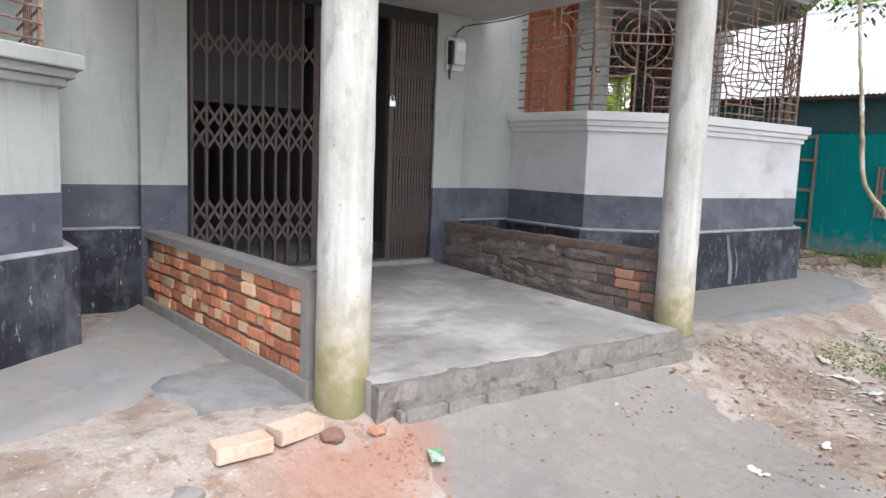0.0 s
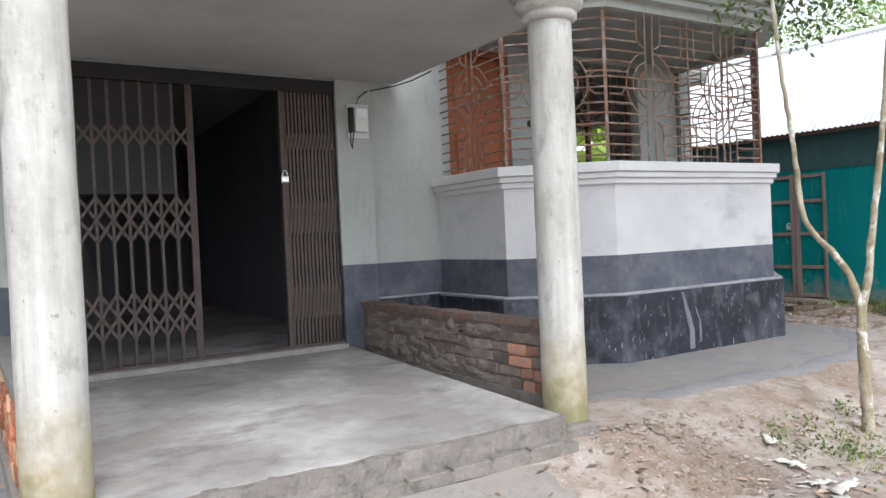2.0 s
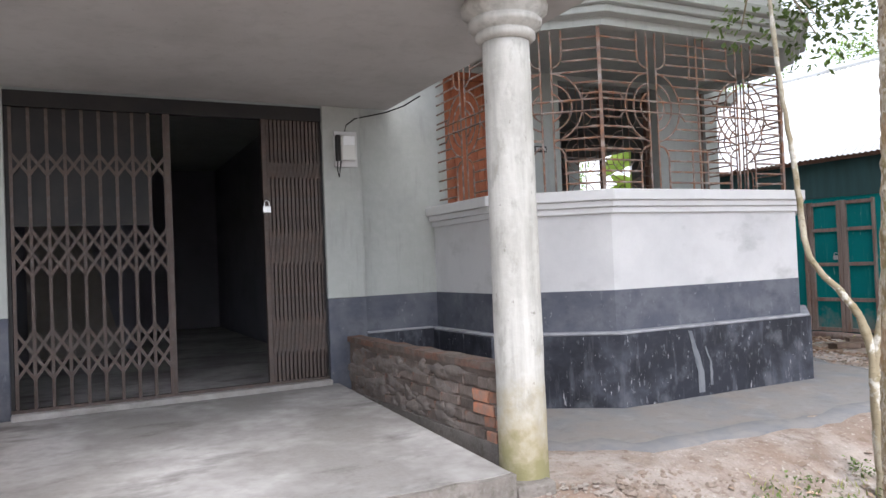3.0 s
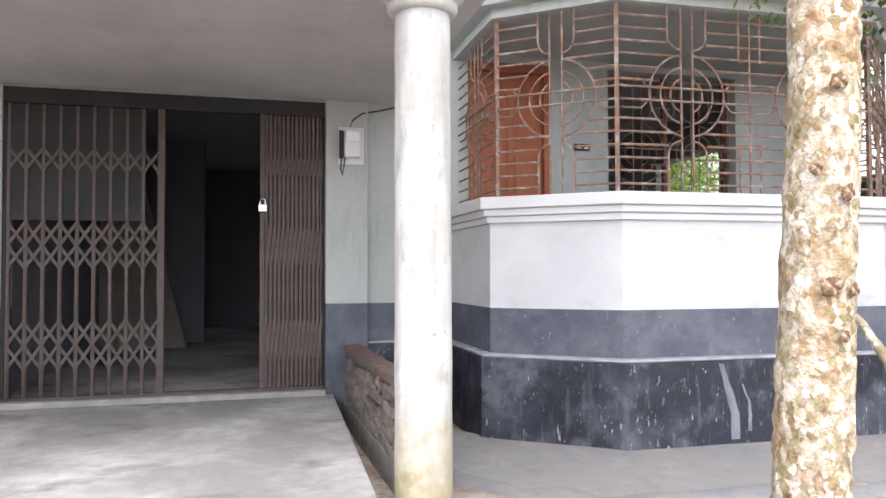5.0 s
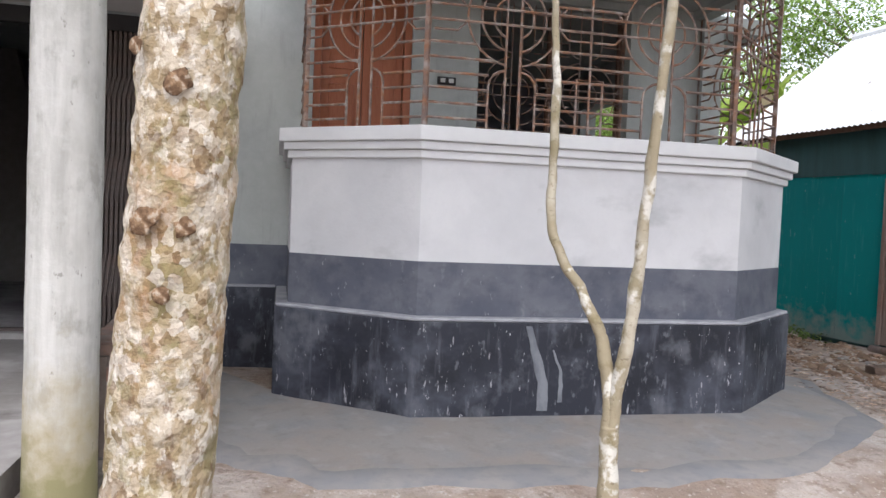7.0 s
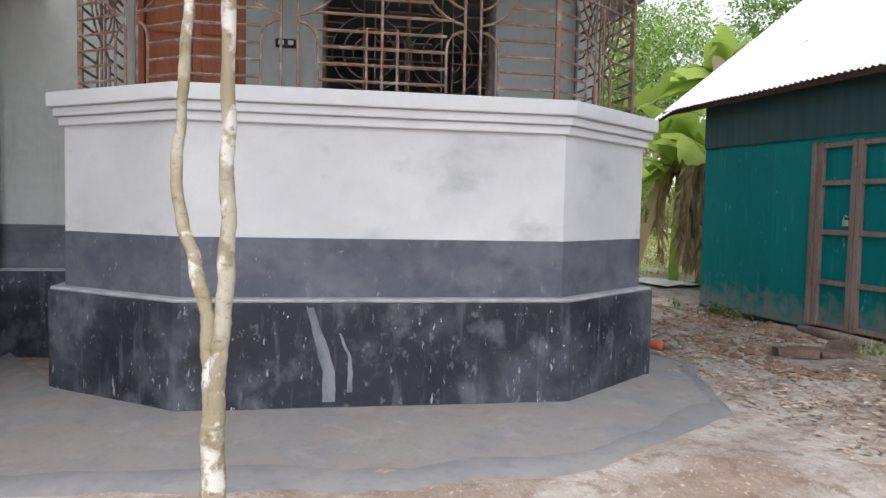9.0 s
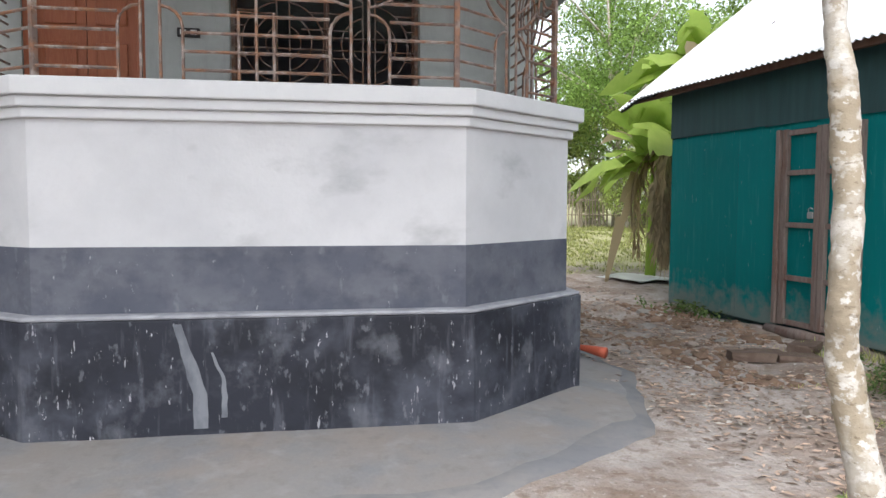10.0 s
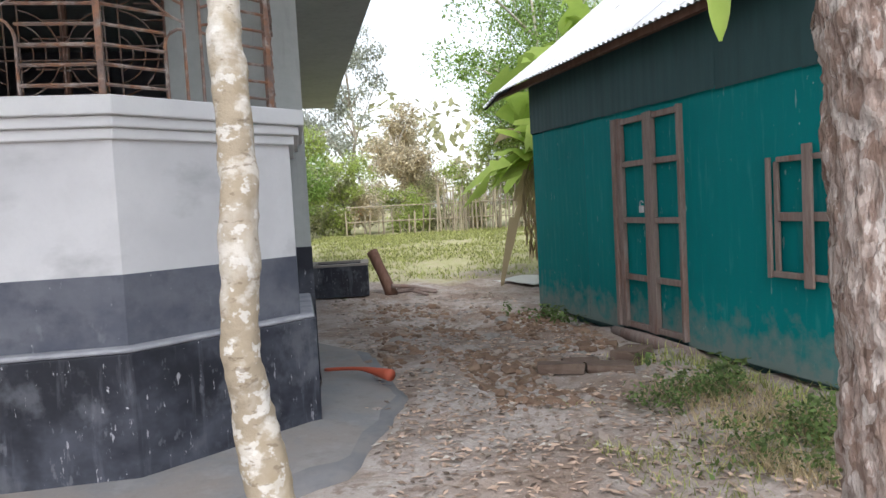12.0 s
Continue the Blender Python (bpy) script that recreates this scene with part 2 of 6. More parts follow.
M_sapling = surface("sapling_bark", (0.29, 0.245, 0.165), ((4, 0.48, 0.58, (0.48, 0.44, 0.36), 0.7, (1, 1, 0.6)), (9, 0.56, 0.62, (0.64, 0.62, 0.57), 0.8, (1, 1, 0.9)), (12, 0.54, 0.64, (0.19, 0.155, 0.08), 0.7, U), (34, 0.6, 0.66, (0.14, 0.11, 0.07), 0.6, (1, 1, 1.6))), 0.9, bumps=(34, 0.8, 0.007))
M_thin = surface("pale_bark", (0.33, 0.275, 0.2), ((5, 0.46, 0.56, (0.48, 0.44, 0.38), 0.8, (1, 1, 0.8)), (11, 0.55, 0.63, (0.62, 0.59, 0.54), 0.65, (1, 1, 1.3)), (24, 0.56, 0.6, (0.62, 0.6, 0.56), 0.75, (1, 1, 1.2)), (4, 0.54, 0.64, (0.27, 0.21, 0.12), 0.7, U), (30, 0.6, 0.66, (0.17, 0.13, 0.09), 0.65, (1, 1, 2.2))), 0.92, bumps=(30, 0.8, 0.01))
M_fissure = surface("fissured_bark", (0.28, 0.2, 0.165), ((26, 0.46, 0.54, (0.42, 0.34, 0.3), 0.85, (1.5, 1.5, 0.5)), (32, 0.53, 0.57, (0.6, 0.54, 0.5), 0.85, (1.5, 1.5, 0.55)), (28, 0.55, 0.62, (0.1, 0.062, 0.047), 0.75, (1.6, 1.6, 0.45))), 0.95, bumps=(26, 1.0, 0.03), stretch=(1.6, 1.6, 0.45))
M_soil = surface("sandy_soil", (0.32, 0.25, 0.205), ((0.7, 0.4, 0.62, (0.3, 0.285, 0.27), 0.75, U), (2.4, 0.47, 0.66, (0.19, 0.125, 0.08), 0.7, U), (22, 0.5, 0.75, (0.36, 0.3, 0.24), 0.5, U), (70, 0.55, 0.7, (0.15, 0.11, 0.08), 0.5, U)), 0.97, bumps=(18, 0.9, 0.02))


def sward(m):
    """Thin yellowish grass takes over from bare soil behind the yard."""
    nt = m.node_tree
    b = nt.nodes["Principled BSDF"]
    tc = nt.nodes.new("ShaderNodeTexCoord")
    sp = nt.nodes.new("ShaderNodeSeparateXYZ")
    nt.links.new(tc.outputs["Object"], sp.inputs[0])
    _, h = ramp_noise(nt, 0.8, 0.3, 0.7)
    ad = nt.nodes.new("ShaderNodeMath")
    ad.operation = 'MULTIPLY_ADD'
    ad.inputs[1].default_value = 5.0
    nt.links.new(h, ad.inputs[0])
    nt.links.new(sp.outputs["Y"], ad.inputs[2])
    mr = nt.nodes.new("ShaderNodeMapRange")
    mr.inputs[1].default_value, mr.inputs[2].default_value = 8.6, 10.2
    mr.inputs[4].default_value = 0.8
    nt.links.new(ad.outputs[0], mr.inputs[0])
    g, _ = ramp_noise(nt, 6, 0.35, 0.65)
    green = blend(nt, g, (0.36, 0.38, 0.15), (0.48, 0.43, 0.26))
    nt.links.new(blend(nt, mr.outputs[0], b.inputs["Base Color"].links[0].from_socket, green), b.inputs["Base Color"])


M_yard = surface("yard_soil", (0.38, 0.325, 0.29), ((0.55, 0.42, 0.66, (0.46, 0.42, 0.395), 0.75, U), (1.3, 0.46, 0.6, (0.2, 0.135, 0.098), 0.75, U), (4, 0.52, 0.68, (0.27, 0.2, 0.155), 0.6, U), (6, 0.5, 0.75, (0.2, 0.175, 0.15), 0.5, U), (11, 0.54, 0.64, (0.13, 0.08, 0.055), 0.6, U), (34, 0.6, 0.66, (0.5, 0.46, 0.42), 0.65, U), (22, 0.5, 0.75, (0.36, 0.3, 0.24), 0.5, U), (70, 0.55, 0.7, (0.15, 0.11, 0.08), 0.5, U)), 0.97, bumps=(18, 0.9, 0.024))
sward(M_yard)
def plates(m, scale, tall, colours, amount):
    """Small scales of bark, each with its own colour and height, over the colour that is there."""
    nt = m.node_tree
    b = nt.nodes["Principled BSDF"]
    tc = nt.nodes.new("ShaderNodeTexCoord")
    mp = nt.nodes.new("ShaderNodeMapping")
    mp.inputs["Scale"].default_value = (1, 1, tall)
    wob = nt.nodes.new("ShaderNodeTexNoise")
    wob.inputs["Scale"].default_value = scale * 0.7
    ad = nt.nodes.new("ShaderNodeMix")
    ad.data_type, ad.blend_type = 'RGBA', 'LINEAR_LIGHT'
    ad.inputs[0].default_value = 0.012
    vo = nt.nodes.new("ShaderNodeTexVoronoi")
    vo.inputs["Scale"].default_value = scale
    nt.links.new(tc.outputs["Object"], mp.inputs[0])
    nt.links.new(mp.outputs[0], ad.inputs[6])
    nt.links.new(tc.outputs["Object"], wob.inputs["Vector"])
    nt.links.new(wob.outputs["Color"], ad.inputs[7])
    nt.links.new(ad.outputs[2], vo.inputs["Vector"])
    sp = nt.nodes.new("ShaderNodeSeparateColor")
    nt.links.new(vo.outputs["Color"], sp.inputs[0])
    rp = nt.nodes.new("ShaderNodeValToRGB")
    rp.color_ramp.interpolation = 'CONSTANT'
    while len(rp.color_ramp.elements) < len(colours):
        rp.color_ramp.elements.new(0.5)
    for k, c in enumerate(colours):
        rp.color_ramp.elements[k].position = k / len(colours)
        rp.color_ramp.elements[k].color = (*c, 1)
    nt.links.new(sp.outputs[0], rp.inputs[0])
    f, _ = ramp_noise(nt, 7, 0.35, 0.6)
    ml = nt.nodes.new("ShaderNodeMath")
    ml.operation = 'MULTIPLY'
    ml.inputs[1].default_value = amount
    nt.links.new(f, ml.inputs[0])
    nt.links.new(blend(nt, ml.outputs[0], b.inputs["Base Color"].links[0].from_socket, rp.outputs[0]), b.inputs["Base Color"])
    up = nt.nodes.new("ShaderNodeBump")
    up.inputs["Strength"].default_value, up.inputs["Distance"].default_value = 1.0, 0.006
    nt.links.new(sp.outputs[1], up.inputs["Height"])
    nt.links.new(b.inputs["Normal"].links[0].from_socket, up.inputs["Normal"])
    nt.links.new(up.outputs[0], b.inputs["Normal"])


plates(M_bark, 62, 0.75, ((0.62, 0.56, 0.48), (0.3, 0.22, 0.12), (0.66, 0.61, 0.53), (0.46, 0.37, 0.25), (0.2, 0.13, 0.07), (0.56, 0.48, 0.38), (0.26, 0.22, 0.11)), 0.65)
plates(M_fissure, 34, 0.5, ((0.32, 0.23, 0.19), (0.5, 0.43, 0.39), (0.2, 0.13, 0.1), (0.4, 0.31, 0.27), (0.6, 0.54, 0.5), (0.28, 0.19, 0.15)), 0.6)
def dust_stain(m, colour, x, y, reach):
    """Brick dust trodden into the soil round one spot, with a ragged edge."""
    nt = m.node_tree
    b = nt.nodes["Principled BSDF"]
    tc = nt.nodes.new("ShaderNodeTexCoord")
    mp = nt.nodes.new("ShaderNodeMapping")
    mp.inputs["Location"].default_value = (-x, -y * 1.5, 0)
    mp.inputs["Scale"].default_value = (1, 1.5, 0)
    ln = nt.nodes.new("ShaderNodeVectorMath")
    ln.operation = 'LENGTH'
    nt.links.new(tc.outputs["Object"], mp.inputs[0])
    nt.links.new(mp.outputs[0], ln.inputs[0])
    _, h = ramp_noise(nt, 3.5, 0.3, 0.7)
    ad = nt.nodes.new("ShaderNodeMath")
    ad.operation = 'MULTIPLY_ADD'
    ad.inputs[1].default_value = 1.6 * reach
    nt.links.new(h, ad.inputs[0])
    nt.links.new(ln.outputs["Value"], ad.inputs[2])
    mr = nt.nodes.new("ShaderNodeMapRange")
    mr.inputs[1].default_value, mr.inputs[2].default_value = reach * 1.2, reach * 1.9
    mr.inputs[3].default_value, mr.inputs[4].default_value = 0.75, 0.0
    nt.links.new(ad.outputs[0], mr.inputs[0])
    nt.links.new(blend(nt, mr.outputs[0], b.inputs["Base Color"].links[0].from_socket, colour), b.inputs["Base Color"])


for m in (M_yard, M_mud):
    dust_stain(m, (0.33, 0.165, 0.115), -2.65, -3.08, 0.55)
# both greens set brighter than real leaves; strong daylight is in the colour
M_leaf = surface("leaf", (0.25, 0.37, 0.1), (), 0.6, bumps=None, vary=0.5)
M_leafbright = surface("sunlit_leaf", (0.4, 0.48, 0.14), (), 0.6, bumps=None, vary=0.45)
# distance haze is mixed into this grey-green; the dry thicket is paled for it too
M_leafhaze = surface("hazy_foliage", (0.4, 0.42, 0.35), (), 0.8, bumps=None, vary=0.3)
M_thicket = surface("dry_thicket", (0.6, 0.53, 0.38), (), 0.8, bumps=None, vary=0.4)
M_straw = surface("straw", (0.46, 0.37, 0.23), (), 0.85, bumps=None, vary=0.4)
# ordinary far leaves, washed out in base colour to stand for haze
M_leafpale = surface("haze_pale_foliage", (0.36, 0.36, 0.2), (), 0.7, bumps=None, vary=0.4)
M_banana = surface("banana_leaf", (0.42, 0.55, 0.12), ((6, 0.4, 0.7, (0.3, 0.45, 0.08), 0.6, U),), 0.5, bumps=None, vary=0.2)
M_grass = surface("grass", (0.36, 0.38, 0.14), (), 0.8, bumps=None, vary=0.5)
M_litter = surface("dry_leaf", (0.36, 0.262, 0.2), (), 0.9, bumps=None, vary=0.75)
M_paper = surface("torn_paper", (0.52, 0.48, 0.43), ((10, 0.45, 0.7, (0.36, 0.32, 0.27), 0.7, U),), 0.85)
# indoor plaster darkened in base colour to carry the unlit rooms' gloom
M_dark = surface("shade_toned_plaster", (0.195, 0.195, 0.225), ((2, 0.4, 0.7, (0.135, 0.135, 0.16), 0.6, U),), 0.9)
M_plastic = surface("pale_plastic", (0.62, 0.62, 0.6), (), 0.45, bumps=None)
M_redpipe = surface("red_plastic", (0.45, 0.1, 0.055), ((12, 0.5, 0.75, (0.3, 0.08, 0.05), 0.5, U),), 0.6, bumps=None)
M_steel = surface("bright_steel", (0.7, 0.7, 0.72), (), 0.3, 0.9, bumps=None)
for m in (M_weed, M_leaf, M_leafbright, M_leafhaze, M_thicket, M_straw, M_leafpale, M_banana, M_grass):
    # thin leaves let part of the light through
    nt = m.node_tree
    b = nt.nodes["Principled BSDF"]
    tr = nt.nodes.new("ShaderNodeBsdfTranslucent")
    nt.links.new(b.inputs["Base Color"].links[0].from_socket, tr.inputs[0])
    mx = nt.nodes.new("ShaderNodeMixShader")
    mx.inputs[0].default_value = 0.5
    nt.links.new(b.outputs[0], mx.inputs[1])
    nt.links.new(tr.outputs[0], mx.inputs[2])
    nt.links.new(mx.outputs[0], nt.nodes["Material Output"].inputs[0])


def foot_stain(m, colour, top, fade):
    """Moss and splashed mud that climb unevenly from the ground."""
    nt = m.node_tree
    b = nt.nodes["Principled BSDF"]
    tc = nt.nodes.new("ShaderNodeTexCoord")
    sp = nt.nodes.new("ShaderNodeSeparateXYZ")
    nt.links.new(tc.outputs["Object"], sp.inputs[0])
    _, h = ramp_noise(nt, 7, 0.3, 0.7)
    ad = nt.nodes.new("ShaderNodeMath")
    ad.operation = 'MULTIPLY_ADD'
    ad.inputs[1].default_value = -0.9
    nt.links.new(h, ad.inputs[0])
    nt.links.new(sp.outputs["Z"], ad.inputs[2])
    mr = nt.nodes.new("ShaderNodeMapRange")
    mr.inputs[1].default_value, mr.inputs[2].default_value = top - 0.45 - fade, top - 0.45 + fade
    mr.inputs[3].default_value, mr.inputs[4].default_value = 0.85, 0.0
    nt.links.new(ad.outputs[0], mr.inputs[0])
    nt.links.new(blend(nt, mr.outputs[0], b.inputs["Base Color"].links[0].from_socket, colour), b.inputs["Base Color"])


foot_stain(M_column, (0.33, 0.28, 0.17), 0.42, 0.2)
foot_stain(M_column, (0.22, 0.205, 0.1), 0.17, 0.09)
foot_stain(M_green, (0.2, 0.23, 0.215), 0.16, 0.14)


# ---------------------------------------------------------------- building helpers
def box(bm, x0, x1, y0, y1, z0, z1, m=None):
    vs = [bm.verts.new((x, y, z)) for z in (z0, z1) for x, y in ((x0, y0), (x1, y0), (x1, y1), (x0, y1))]
    if m is not None:
        for v in vs:
            v.co = m @ v.co
    for f in ((3, 2, 1, 0), (4, 5, 6, 7), (0, 1, 5, 4), (1, 2, 6, 5), (2, 3, 7, 6), (3, 0, 4, 7)):
        bm.faces.new([vs[i] for i in f])
    return vs


def prism(bm, poly, z0, z1):
    """A polygon (counter-clockwise) raised from z0 to z1."""
    a = [bm.verts.new((x, y, z0)) for x, y in poly]
    b = [bm.verts.new((x, y, z1)) for x, y in poly]
    n = len(poly)
    bm.faces.new(a[::-1])
    bm.faces.new(b)
    for i in range(n):
        bm.faces.new((a[i], a[(i + 1) % n], b[(i + 1) % n], b[i]))


def strip(bm, outer, inner, z0, z1):
    """A wall that follows the line outer, filled back to the line inner."""
    n = len(outer)
    rings = [[bm.verts.new((x, y, z)) for x, y in line] for z in (z0, z1) for line in (outer, inner)]
    ob_, ib, ot, it = rings
    for i in range(n - 1):
        bm.faces.new((ob_[i], ob_[i + 1], ot[i + 1], ot[i]))
        bm.faces.new((ib[i + 1], ib[i], it[i], it[i + 1]))
        bm.faces.new((ot[i], ot[i + 1], it[i + 1], it[i]))
        bm.faces.new((ib[i], ib[i + 1], ob_[i + 1], ob_[i]))
    for i in (0, n - 1):
        bm.faces.new((ob_[i], ot[i], it[i], ib[i]))


def tube(bm, pts, radii, seg=10, cap=True, rough=0.0, seed=0):
    rings = []
    rnd = random.Random(seed)
    pts = [Vector(p) for p in pts]
    for i, p in enumerate(pts):
        d = (pts[min(i + 1, len(pts) - 1)] - pts[max(i - 1, 0)]).normalized()
        up = Vector((0, 0, 1)) if abs(d.z) < 0.9 else Vector((1, 0, 0))
        a = d.cross(up).normalized()
        b = d.cross(a).normalized()
        r = radii[i] if isinstance(radii, (list, tuple)) else radii
        rings.append([bm.verts.new(p + (a * math.cos(t) + b * math.sin(t)) * r * (1 + rnd.uniform(-rough, rough)))
                      for t in (2 * math.pi * k / seg for k in range(seg))])
    for q, w in zip(rings, rings[1:]):
        for k in range(seg):
            bm.faces.new((q[k], q[(k + 1) % seg], w[(k + 1) % seg], w[k]))
    if cap:
        bm.faces.new(rings[0][::-1])
        bm.faces.new(rings[-1])


def lathe(bm, cx, cy, profile, seg=28):
    rings = [[bm.verts.new((cx + r * math.cos(2 * math.pi * k / seg), cy + r * math.sin(2 * math.pi * k / seg), z)) for k in range(seg)] for r, z in profile]
    for q, w in zip(rings, rings[1:]):
        for k in range(seg):
            bm.faces.new((q[k], q[(k + 1) % seg], w[(k + 1) % seg], w[k]))
    bm.faces.new(rings[0][::-1])
    bm.faces.new(rings[-1])


def mesh_of(name, bm, material, smooth=False, fix=True):
    if fix:
        bmesh.ops.recalc_face_normals(bm, faces=bm.faces)
    me = bpy.data.meshes.new(name)
    bm.to_mesh(me)
    bm.free()
    me.materials.append(material)
    if smooth:
        for p in me.polygons:
            p.use_smooth = True
    return me


def part(name, bm, material, parent=None, label="", smooth=False):
    """Links a bmesh as one mesh object, under a thing or a part where one is given."""
    ob = new(name, mesh_of(name, bm, material, smooth))
    ob.parent = parent
    if label:
        tagged(ob, label)
    return ob


def thing(name, label, category, at=None, group="", kind=""):
    ob = new(name)
    ob.empty_display_size = 0.1
    if at is not None:
        ob.matrix_basis = at
    return tagged(ob, label, category, group, kind)


def structure(name, bm, material, label, category, smooth=False):
    return tagged(part(name, bm, material, None, "", smooth), label, category, kind="structure")


def soften(ob, width, segments=2):
    b = ob.modifiers.new("edge", 'BEVEL')
    b.width, b.segments, b.limit_method = width, segments, 'ANGLE'
    return ob


def smoothstep(a, b, x):
    t = min(1, max(0, (x - a) / (b - a)))
    return t * t * (3 - 2 * t)


def ground_z(x, y):
    """The yard lies lower in front of the house and rises to it."""
    edge = -2.55 - 0.25 * smoothstep(4, 6, x)
    low = -0.03 - 0.27 * smoothstep(-edge - 0.05, -edge + 1.05, -y)
    low += -0.05 * smoothstep(5.2, 6.5, x) * smoothstep(3, 0, -y)
    near = 1 - smoothstep(12, 25, math.hypot(x - 2, y))
    bumpy = 0.02 * noise.noise((x * 1.3, y * 1.3, 0)) + 0.012 * noise.noise((x * 4, y * 4, 3)) * near
    if x > 4.9 and y > -3:
        bumpy += (0.055 * noise.noise((x * 2.2, y * 2.2, 7)) + 0.038 * noise.noise((x * 5, y * 5, 9))) * smoothstep(4.9, 5.4, x)
    far = 0.45 * smoothstep(6, 12, y) * smoothstep(3, 6, x)
    # trodden mud is heaped a little against the porch step
    heap = 0.065 * smoothstep(-2.6, -2.2, x) * smoothstep(0.7, 0.15, x) * smoothstep(3.8, 3.05, -y) * smoothstep(2.5, 2.8, -y)
    # loose earth dug up beside the corner column
    dug = math.exp(-((x - 0.62) / 0.34) ** 2 - ((y + 2.92) / 0.2) ** 2)
    heap += dug * (0.06 + 0.06 * noise.noise((x * 5, y * 7, 4)) + 0.03 * noise.noise((x * 13, y * 13, 2)))
    return low + bumpy + far + heap


# ---------------------------------------------------------------- ground
def make_ground():
    def axis(lo, hi, step, far):
        a = list(np.arange(lo, hi + 1e-6, step))
        return [lo - far, lo - far / 4, lo - 40, lo - 18, lo - 8, lo - 3] + a + [hi + 3, hi + 8, hi + 18, hi + 40, hi + far / 4, hi + far]
    xs, ys = axis(-7, 12, 0.11, 900), axis(-8, 14, 0.11, 900)
    me = bpy.data.meshes.new("ground")
    verts = [(x, y, ground_z(x, y)) for y in ys for x in xs]
    n = len(xs)
    faces = [(j * n + i, j * n + i + 1, (j + 1) * n + i + 1, (j + 1) * n + i) for j in range(len(ys) - 1) for i in range(n - 1)]
    me.from_pydata(verts, [], faces)
    me.materials.append(M_yard)
    for p in me.polygons:
        p.use_smooth = True
    return tagged(new("ground", me), "bare sandy yard with trodden soil and patches of grass", "ground", kind="structure")


make_ground()

# ---------------------------------------------------------------- house
MID = -1.185            # the porch's middle: the left veranda mirrors the right one
WALL_Y, BACK_Y = 0.065, 0.265
BAY = [(1.085, WALL_Y), (1.092, -0.995), (1.83, -1.575), (3.918, -1.62), (4.682, -1.022), (4.682, WALL_Y)]
SILL_Z, BAND_Z, LEDGE_Z = 1.715, 0.925, 0.60


def offset(line, d):
    """The bay's outline moved outwards by d; its ends stay on the house wall."""
    out = []
    for i, p in enumerate(line):
        p = Vector(p)
        normals = []
        if i > 0:
            e = p - Vector(line[i - 1])
            normals.append(Vector((e.y, -e.x)).normalized())
        if i < len(line) - 1:
            e = Vector(line[i + 1]) - p
            normals.append(Vector((e.y, -e.x)).normalized())
        n = sum(normals, Vector((0, 0)))
        n = n.normalized()
        q = p + n * (d / max(0.3, n.dot(normals[0])))
        out.append((q.x, q.y))
    return out


def out(d):
    line = [(x, y) for x, y in BAY]
    q = offset(line, d)
    return [(q[0][0], WALL_Y)] + q[1:-1] + [(q[-1][0], WALL_Y)]


def mirrored(line):
    return [(2 * MID + 0.045 - x, y) for x, y in line]


def wall_grid(bm, a0, a1, z0, z1, holes, b0, b1, along="x"):
    holes = [(h[0], h[1], max(h[2], z0), min(h[3], z1)) for h in holes if h[2] < z1 and h[3] > z0]
    us = sorted({a0, a1, *[h[0] for h in holes], *[h[1] for h in holes]})
    zs = sorted({z0, z1, *[h[2] for h in holes], *[h[3] for h in holes]})
    for u0, u1 in zip(us, us[1:]):
        run = None
        for w0, w1 in zip(zs, zs[1:]):
            solid = not any(h[0] < (u0 + u1) / 2 < h[1] and h[2] < (w0 + w1) / 2 < h[3] for h in holes)
            if solid:
                run = [run[0] if run else w0, w1]
            if run and (not solid or w1 == zs[-1]):
                if along == "x":
                    box(bm, u0, u1, b0, b1, *run)
                else:
                    box(bm, b0, b1, u0, u1, *run)
                run = None
    return bm


DOOR = (1.24, 2.02, 0.66, 3.04)
WINDOW = (2.58, 3.93, 1.35, 3.04)


def mir(h):
    return (2 * MID - h[1], 2 * MID - h[0], h[2], h[3])


GATE = (-2.375, 0.0, -0.2, 2.58)
HOUSE_X0, HOUSE_X1, HOUSE_Y1, TOP = -7.2, 4.775, 7.6, 3.02
holes = [GATE, DOOR, WINDOW, mir(DOOR), mir(WINDOW)]
bm = bmesh.new()
wall_grid(bm, HOUSE_X0, HOUSE_X1, BAND_Z, 3.6, holes, WALL_Y, BACK_Y)
structure("wall_front", bm, M_grey, "weathered cement-plastered front wall of the house", "wall")
bm = bmesh.new()
wall_grid(bm, HOUSE_X0, HOUSE_X1, LEDGE_Z, BAND_Z, holes, WALL_Y, BACK_Y)
structure("wall_front_band", bm, M_band, "dark grey painted dado band of the front wall", "wall")
bm = bmesh.new()
for a, b in ((0.35, 1.03), (2 * MID - 1.03, 2 * MID - 0.35)):
    box(bm, a, b, WALL_Y - 0.07, BACK_Y - 0.003, -0.2, LEDGE_Z)
structure("plinth_wall", bm, M_black, "black-painted plinth under the front wall", "plinth")
bm = bmesh.new()
for a, b in ((0.353, 1.0), (2 * MID - 1.0, 2 * MID - 0.353)):
    box(bm, a, b, WALL_Y - 0.075, WALL_Y - 0.001, LEDGE_Z - 0.004, LEDGE_Z + 0.012)
soften(structure("ledge_wall", bm, M_ledge, "pale cement ledge on the wall plinth", "ledge"), 0.006)
